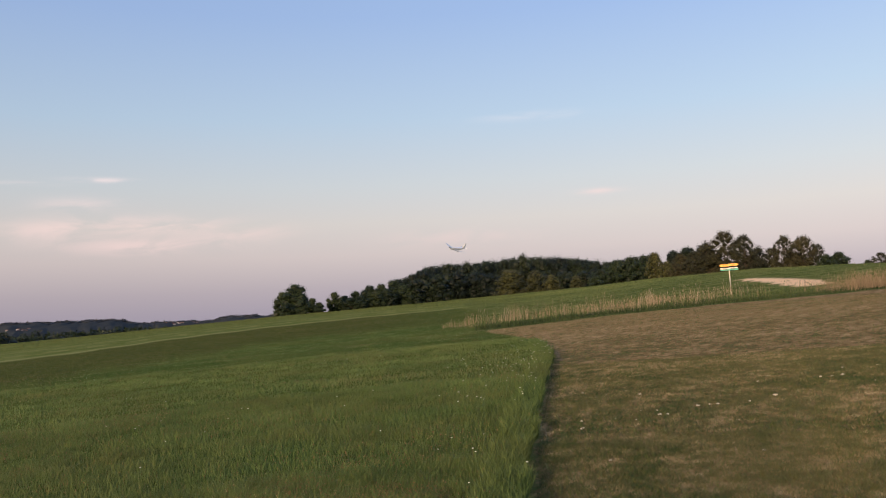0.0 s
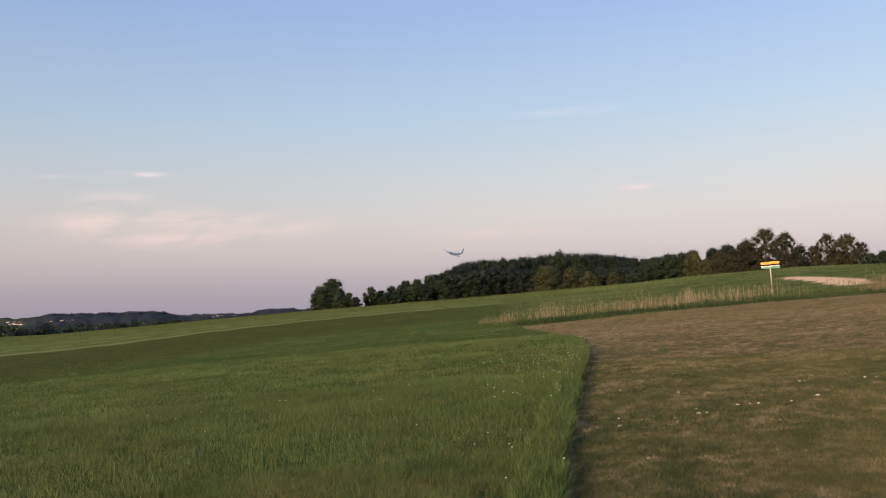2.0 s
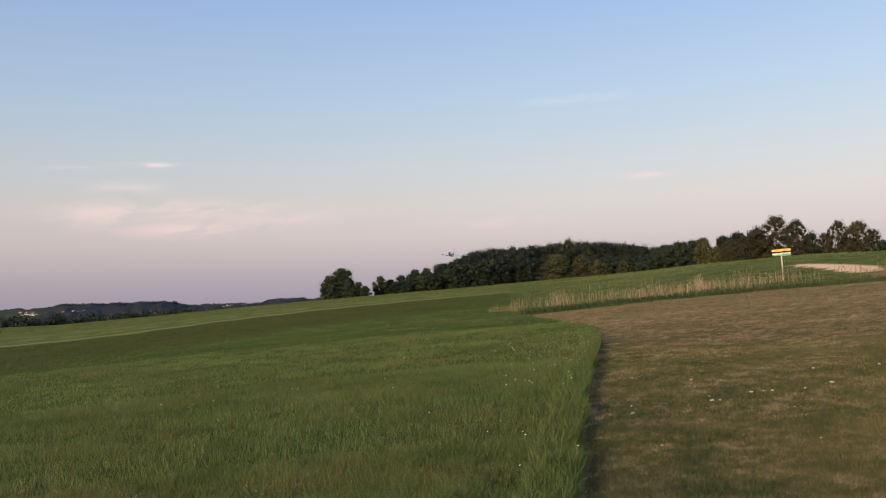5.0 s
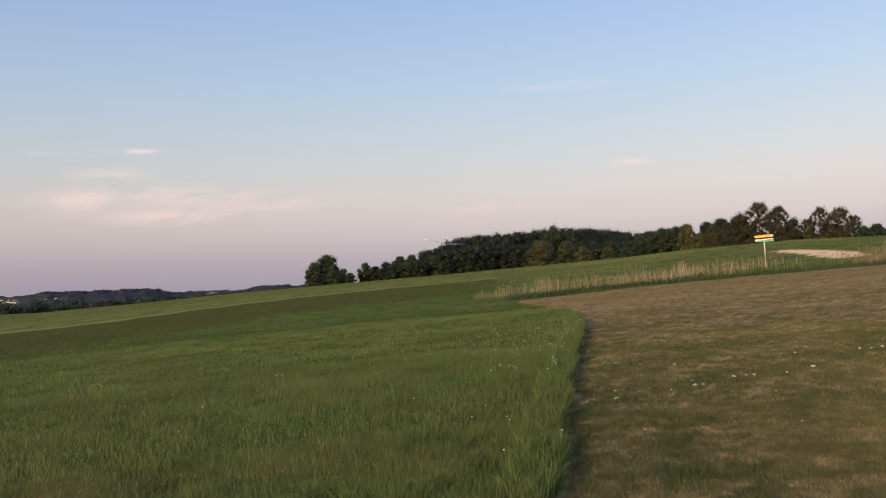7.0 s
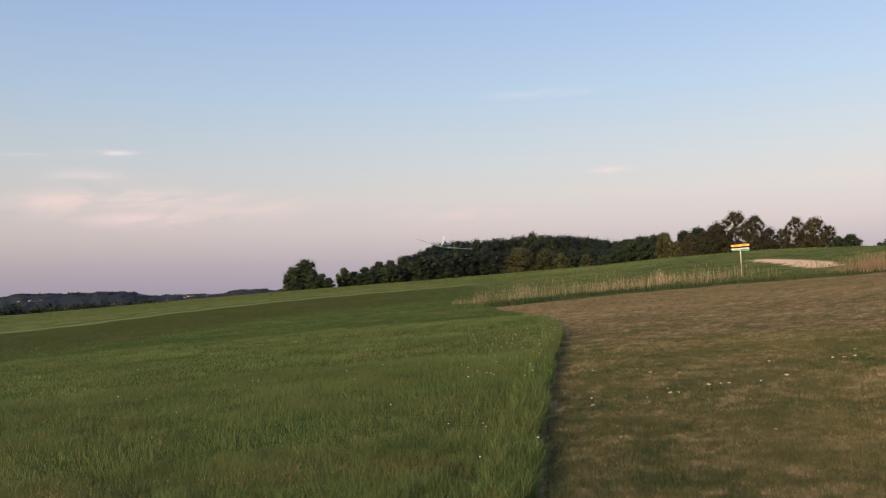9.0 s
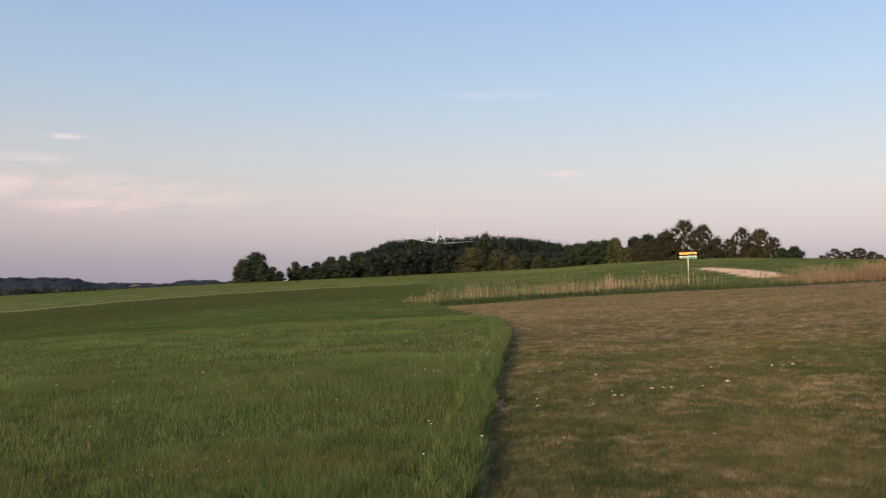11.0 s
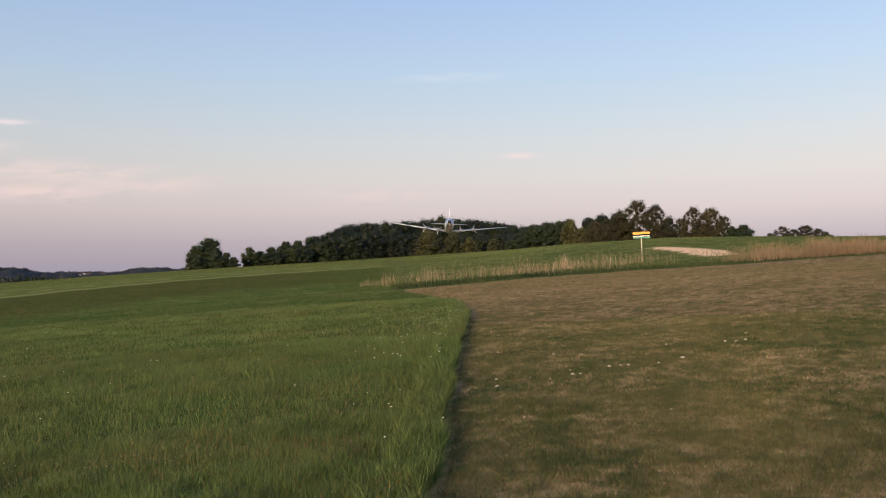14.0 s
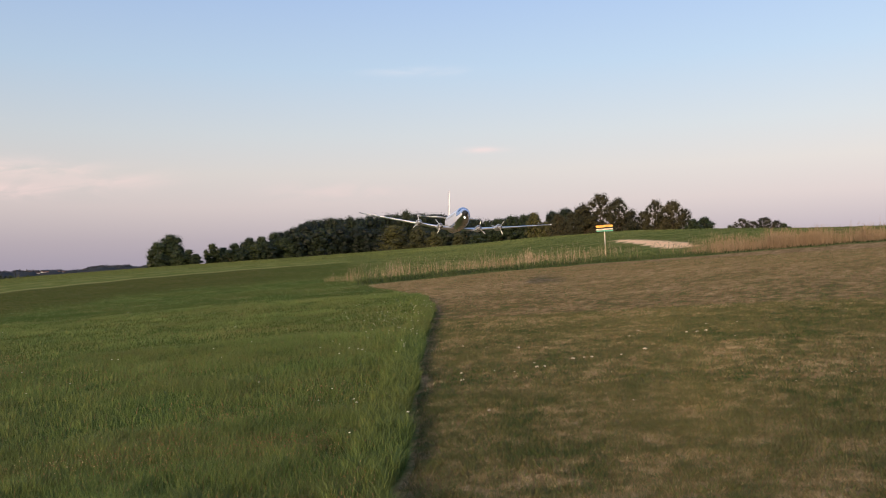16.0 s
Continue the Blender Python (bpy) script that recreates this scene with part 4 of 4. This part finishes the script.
def flowers():
    """Umbels of small white flowers on thin stalks, near the cut edge and scattered in the meadow."""
    rnd = random.Random(10)
    proto = new("wildflower")
    part("stalk", tube([(0, 0, 0), (0.01, 0, 0.22), (0.0, 0.01, 0.40)], [0.003, 0.0025, 0.0018], 5), STALK, proto)
    bm = bmesh.new()
    for k in range(14):
        a, r = k * 2.4, 0.0045 * math.sqrt(k)
        bmesh.ops.create_icosphere(bm, subdivisions=1, radius=0.0055, matrix=Matrix.Translation((r * math.cos(a), 0.01 + r * math.sin(a), 0.405 - r * 0.25)) @ Matrix.Diagonal((1, 1, 0.5, 1)))
    part("flower_head", bm, PETAL, proto, "flat white flower head")
    spots = [(0.21, 7.68), (0.25, 7.72), (0.31, 8.75), (-0.17, 8.1), (0.62, 12.8), (1.06, 12.1), (1.1, 12.3), (0.18, 6.3), (0.55, 6.9)]
    for _ in range(120):
        y = rnd.gauss(18.0, 3.8)
        spots.append((float(meadow_edge(y)) - abs(rnd.gauss(0, 0.75)) - 0.1, y))
    for _ in range(50):
        y = rnd.uniform(8, 34)
        spots.append((float(meadow_edge(y)) - rnd.uniform(0.2, 0.55 * y), y))
    for i, (x, y) in enumerate(spots):
        s = rnd.uniform(0.75, 1.1)
        m = pose(x, y, ground_at(x, y) - 0.03, rnd.uniform(-12, 12), rnd.uniform(-12, 12), rnd.uniform(0, 360)) @ Matrix.Diagonal((s * 0.6, s * 0.6, s * 0.8, 1))
        ob = copy_thing(proto, m)
        tagged(ob, "white-flowered wild umbel standing in the meadow grass", "wildflower", "white meadow flowers")
    for o in (*proto.children_recursive, proto):
        bpy.data.objects.remove(o)


stones()
flowers()


# ---- aircraft ----
def section(y, w, top, bottom, n=24, start=0.0, end=2 * math.pi):
    """One rib of the body: deep and narrow, a little pinched at the waist."""
    zc, h = (top + bottom) / 2, (top - bottom) / 2
    pts = []
    for k in range(n + 1):
        a = start + (end - start) * k / n
        pinch = 1 - 0.07 * math.exp(-((math.sin(a) + 0.15) / 0.25) ** 2)
        pts.append((w * math.cos(a) * pinch, y, zc + h * math.sin(a)))
    return pts


BODY = [(-1.76, 0.070, 0.130, 0.000), (-1.70, 0.105, 0.165, -0.060), (-1.60, 0.140, 0.200, -0.130), (-1.45, 0.172, 0.232, -0.200), (-1.25, 0.190, 0.250, -0.250),
        (-0.95, 0.198, 0.255, -0.280), (-0.2, 0.200, 0.255, -0.290), (0.6, 0.198, 0.255, -0.275), (1.15, 0.165, 0.250, -0.160), (1.65, 0.100, 0.235, 0.020), (2.0, 0.045, 0.210, 0.110), (2.10, 0.012, 0.190, 0.160)]


def body_at(y):
    ys = [b[0] for b in BODY]
    return [float(np.interp(y, ys, [b[i] for b in BODY])) for i in (1, 2, 3)]


def wing_bm(side, stations, thick):
    """A lifting surface from stations of (x, leading y, chord, z)."""
    prof = [(0, 0), (0.03, 0.45), (0.12, 0.85), (0.3, 1.0), (0.6, 0.72), (0.85, 0.3), (1, 0.02), (0.85, -0.12), (0.55, -0.32), (0.25, -0.48), (0.08, -0.42), (0.02, -0.25)]
    rings = [[(side * x, lead + c * u, z + c * t * v * 0.5) for u, v in prof] for (x, lead, c, z), t in zip(stations, thick)]
    return loft(rings)


def airliner():
    ob = new("model_airliner")
    tagged(ob, "silver four-engined propeller model airliner flying low", "model plane")
    upper = [section(y, w, t, b, 18, -0.5, math.pi + 0.5) for y, w, t, b in BODY]
    lower = [section(y, w, t, b, 10, math.pi + 0.5, 2 * math.pi - 0.5) for y, w, t, b in BODY]
    fuselage = part("fuselage", loft(upper, closed=False), SILVER, ob, "silver upper fuselage")
    part("belly", loft(lower, closed=False), ALU_BELLY, ob, "bare metal belly mirroring the ground")
    nose = [section(-1.76, 0.072, 0.132, -0.002), section(-1.80, 0.056, 0.116, 0.012), section(-1.83, 0.034, 0.096, 0.034), section(-1.84, 0.008, 0.072, 0.060)]
    ring0 = section(-1.752, 0.077, 0.137, -0.009)
    part("nose_cone", loft([ring0] + nose, closed=False, caps=False), BLACK, ob, "black radome")
    bm = bmesh.new()
    bmesh.ops.create_uvsphere(bm, u_segments=14, v_segments=8, radius=1, matrix=Matrix.Translation((0, -1.735, -0.045)) @ Matrix.Diagonal((0.019, 0.03, 0.017, 1)))
    part("landing_light", bm, GLOW, ob, "bright white landing light under the nose")
    # Blue band round the flight deck, and its windows in two rows.
    band = []
    for y in (-1.745, -1.66, -1.60, -1.52, -1.40):
        w, t, b = body_at(y)
        band.append(section(y, w + 0.004, t + 0.004, b - 0.004, 16, -0.05, math.pi + 0.05))
    deck = part("cockpit_band", loft(band, closed=False), BLUE_PAINT, ob, "blue band round the flight deck")
    for k in range(7):
        a0 = 0.42 + k * 0.335
        rings = []
        for y in (-1.62, -1.54):
            w, t, b = body_at(y)
            rings.append(section(y, w + 0.008, t + 0.008, b - 0.008, 4, a0, a0 + 0.27))
        part("window_pane", loft(rings, closed=False), GLASS, deck)
    for side in (-1, 1):
        for k in range(14):
            y = -1.15 + 0.155 * k
            rings = []
            for yy in (y, y + 0.06):
                w, t, b = body_at(yy)
                lo, hi = (0.24, 0.42) if side > 0 else (math.pi - 0.42, math.pi - 0.24)
                rings.append(section(yy, w + 0.004, t + 0.004, b - 0.004, 2, lo, hi))
            part("cabin_window", loft(rings, closed=False), GLASS, fuselage)
        st = [(0.10, -0.62, 0.66, -0.245), (0.5, -0.56, 0.56, -0.205), (1.3, -0.44, 0.42, -0.105), (2.2, -0.30, 0.26, 0.015), (2.44, -0.25, 0.19, 0.046), (2.50, -0.20, 0.09, 0.054)]
        wing = part("wing", wing_bm(side, st, (0.17, 0.16, 0.14, 0.12, 0.10, 0.06)), ALU, ob, "bare metal wing")
        tip = bmesh.new()
        bmesh.ops.create_uvsphere(tip, u_segments=10, v_segments=6, radius=1, matrix=Matrix.Translation((side * 2.50, -0.17, 0.058)) @ Matrix.Diagonal((0.022, 0.05, 0.016, 1)))
        part("wing_tip", tip, WHITE_PAINT if side > 0 else TYRE_GREY, wing, "white wing tip" if side > 0 else "dark wing tip")
        st = [(0.03, 1.60, 0.42, 0.235), (0.45, 1.70, 0.30, 0.245), (0.80, 1.80, 0.19, 0.253), (0.85, 1.85, 0.10, 0.255)]
        part("tailplane", wing_bm(side, st, (0.12, 0.11, 0.10, 0.08)), ALU, ob)
        for x, lead, z in ((0.49, -0.56, -0.208), (1.02, -0.48, -0.140)):
            prof = [(-0.34, 0.056), (-0.33, 0.074), (-0.27, 0.082), (-0.16, 0.080), (0.05, 0.074), (0.22, 0.052), (0.36, 0.02)]
            rings = [[(side * x + r * math.cos(2 * math.pi * k / 16), lead + y, z - 0.005 + r * math.sin(2 * math.pi * k / 16)) for k in range(16)] for y, r in prof]
            nac = part("engine_nacelle", loft(rings), ALU_DULL, ob, "polished engine nacelle")
            face = [[(side * x + r * math.cos(2 * math.pi * k / 16), lead + y, z - 0.005 + r * math.sin(2 * math.pi * k / 16)) for k in range(16)] for y, r in ((-0.343, 0.066), (-0.346, 0.03))]
            part("intake", loft(face), TYRE_GREY, nac, "dark air intake")
            prop = new("propeller")
            prop.parent = ob
            prop.matrix_basis = pose(side * x, lead - 0.37, z - 0.005)
            hub = [[(r * math.cos(2 * math.pi * k / 12), y, r * math.sin(2 * math.pi * k / 12)) for k in range(12)] for y, r in ((0.03, 0.03), (-0.01, 0.028), (-0.05, 0.014), (-0.06, 0.003))]
            part("spinner", loft(hub), ALU, prop, "small metal spinner")
            for k in range(3):
                rot = Matrix.Rotation(k * 2 * math.pi / 3, 4, "Y")
                rings = []
                for r, c, tw in ((0.02, 0.010, 60), (0.07, 0.017, 40), (0.14, 0.019, 28), (0.19, 0.016, 20), (0.205, 0.007, 18)):
                    tw = radians(tw)
                    ring = []
                    for j in range(6):
                        b = 2 * math.pi * j / 6
                        u, v = c * math.cos(b) * 0.6, 0.003 * math.sin(b)
                        ring.append(rot @ Vector((u * math.cos(tw) - v * math.sin(tw), u * math.sin(tw) + v * math.cos(tw), r)))
                    rings.append(ring)
                part("blade", loft(rings), ALU_DULL, prop)
            PROPS.append((prop, side * x, lead - 0.37, z - 0.005))
    fin = [(0.16, 1.20, 0.86), (0.34, 1.42, 0.66), (0.66, 1.60, 0.50), (0.90, 1.74, 0.38), (1.01, 1.81, 0.28), (1.05, 1.88, 0.14)]
    prof = [(0, 0), (0.05, 0.5), (0.25, 1.0), (0.6, 0.7), (1, 0.03), (0.6, -0.7), (0.25, -1.0), (0.05, -0.5)]
    rings = [[(0.05 * c * v, lead + c * u, z) for u, v in prof] for z, lead, c in fin]
    part("tail_fin", loft(rings), WHITE_PAINT, ob, "tall white tail fin")
    return ob


PROPS = []
PLANE = airliner()


# ---- a passing insect ----
def insect():
    ob = new("flying_insect")
    tagged(ob, "small dark insect darting past in the air", "insect")
    rings = [[(r * math.cos(2 * math.pi * k / 10), y, r * math.sin(2 * math.pi * k / 10)) for k in range(10)]
             for y, r in ((-0.0058, 0.0006), (-0.0052, 0.0014), (-0.0038, 0.0017), (-0.003, 0.0010), (-0.001, 0.0020), (0.001, 0.0018), (0.002, 0.0012), (0.004, 0.0017), (0.006, 0.0013), (0.0075, 0.0003))]
    part("body", loft(rings), BLACK, ob)
    for side in (-1, 1):
        bm = bmesh.new()
        outline = [(0.001, -0.001), (0.004, -0.0025), (0.008, -0.0018), (0.0095, 0.0002), (0.008, 0.0024), (0.004, 0.0022)]
        low, high = ([bm.verts.new((side * x, y, 0.0015 + 0.25 * x + dz)) for x, y in outline] for dz in (0.0, 0.00015))
        bm.faces.new(low), bm.faces.new(high)
        for k in range(6):
            bm.faces.new((low[k], low[(k + 1) % 6], high[(k + 1) % 6], high[k]))
        bmesh.ops.recalc_face_normals(bm, faces=bm.faces)
        part("wing", bm, TYRE_GREY, ob, "thin grey wing")
    return ob


INSECT = insect()


# ---- what moves ----
def motions():
    # seconds, place, then nose-up, bank and heading in degrees
    flight = [
        (0, 2.33, 142.59, 12.16, 1.5, 24, -44), (0.5, 0.13, 139.63, 11.65, 1.5, 25, -42), (1, -1.7, 136.65, 11.27, 1.5, 25, -38), (1.5, -2.92, 133.68, 10.43, 1.5, 24, -34),
        (2, -3.81, 130.67, 10.02, 1.5, 22, -30), (2.5, -4.6, 127.67, 9.45, 1.5, 19, -26), (3, -5.21, 124.67, 9.01, 1.5, 15, -21), (4.3, -5.3, 116.5, 7.85, 1.5, 8, -11),
        (5.5, -4.76, 107.8, 6.87, 1.5, 7, -5), (6.5, -3.56, 97.36, 6.33, 1.5, 8, -2), (7.5, -2.75, 86.9, 5.8, 1.5, 10, 1), (8.5, -1.73, 77.93, 5.38, 1.5, 11, 3),
        (9, -0.9, 73.94, 5.42, 1.5, 12, 4), (10.2, 1.2, 64.8, 5.0, 1.5, 5, 3), (11.5, 2.77, 55.2, 4.6, 1.5, 2.5, 0), (12, 3.22, 51.38, 4.32, 1.5, 1.5, -1.5),
        (12.5, 3.52, 47.67, 4.08, 1.5, 1.5, -2.2), (13, 3.74, 43.86, 3.82, 1.5, 2, -3.5), (13.5, 3.79, 40.06, 3.58, 1.5, 2.5, -4.5), (14, 3.76, 36.26, 3.39, 1.5, 3, -5.5),
        (14.5, 3.76, 32.44, 3.1, 1.5, 3.7, -6.6), (15, 3.67, 28.83, 2.83, 1.5, 3, -7.3), (15.5, 3.47, 25.02, 2.66, 1.5, 3.5, -7), (16, 3.33, 21.58, 2.62, 1.5, 4.5, -1.7),
    ]
    walk(PLANE, [(t, pose(x, y, z, 0, 0, yaw) @ pose(0, 0, 0, 0, bank, 0) @ pose(0, 0, 0, -up, 0, 0)) for t, x, y, z, up, bank, yaw in flight])
    # The insect comes up from the meadow, loops off to one side and leaves over the camera.
    darts = [(0, -4.5, -1.5, 0.6, 0), (6, -4.2, -1.2, 0.9, -30), (10.6, -3.6, 0.3, 1.4, -60), (11.1, -0.6, 2.8, 2.0, -85), (11.3, 0.58, 2.91, 2.25, -85), (11.4, 0.89, 2.86, 2.09, -70), (11.5, 1.03, 2.77, 2.28, -60),
             (11.7, 1.64, 2.47, 2.25, 0), (11.9, 1.44, 2.57, 2.32, 60), (12, 1.26, 2.66, 2.36, 75), (12.1, 1.09, 2.71, 2.42, 80), (12.2, 0.9, 2.8, 2.39, 80), (12.3, 0.76, 2.81, 2.49, 60), (12.4, 0.73, 2.8, 2.54, 40),
             (12.5, 0.73, 2.83, 2.47, 40), (12.6, 0.67, 2.83, 2.51, 60), (12.9, 0.4, 2.6, 3.0, 100), (14, -1.5, 0.5, 3.6, 150), (16, -3.5, -3.0, 3.2, 160)]
    walk(INSECT, [(t, pose(x, y, z, 10, 0, turn)) for t, x, y, z, turn in darts])
    for i, (prop, x, y, z) in enumerate(PROPS):
        walk(prop, [(0.1 * k, pose(x, y, z, 0, 40 + 25 * i + 73 * k, 0)) for k in range(161)])


motions()
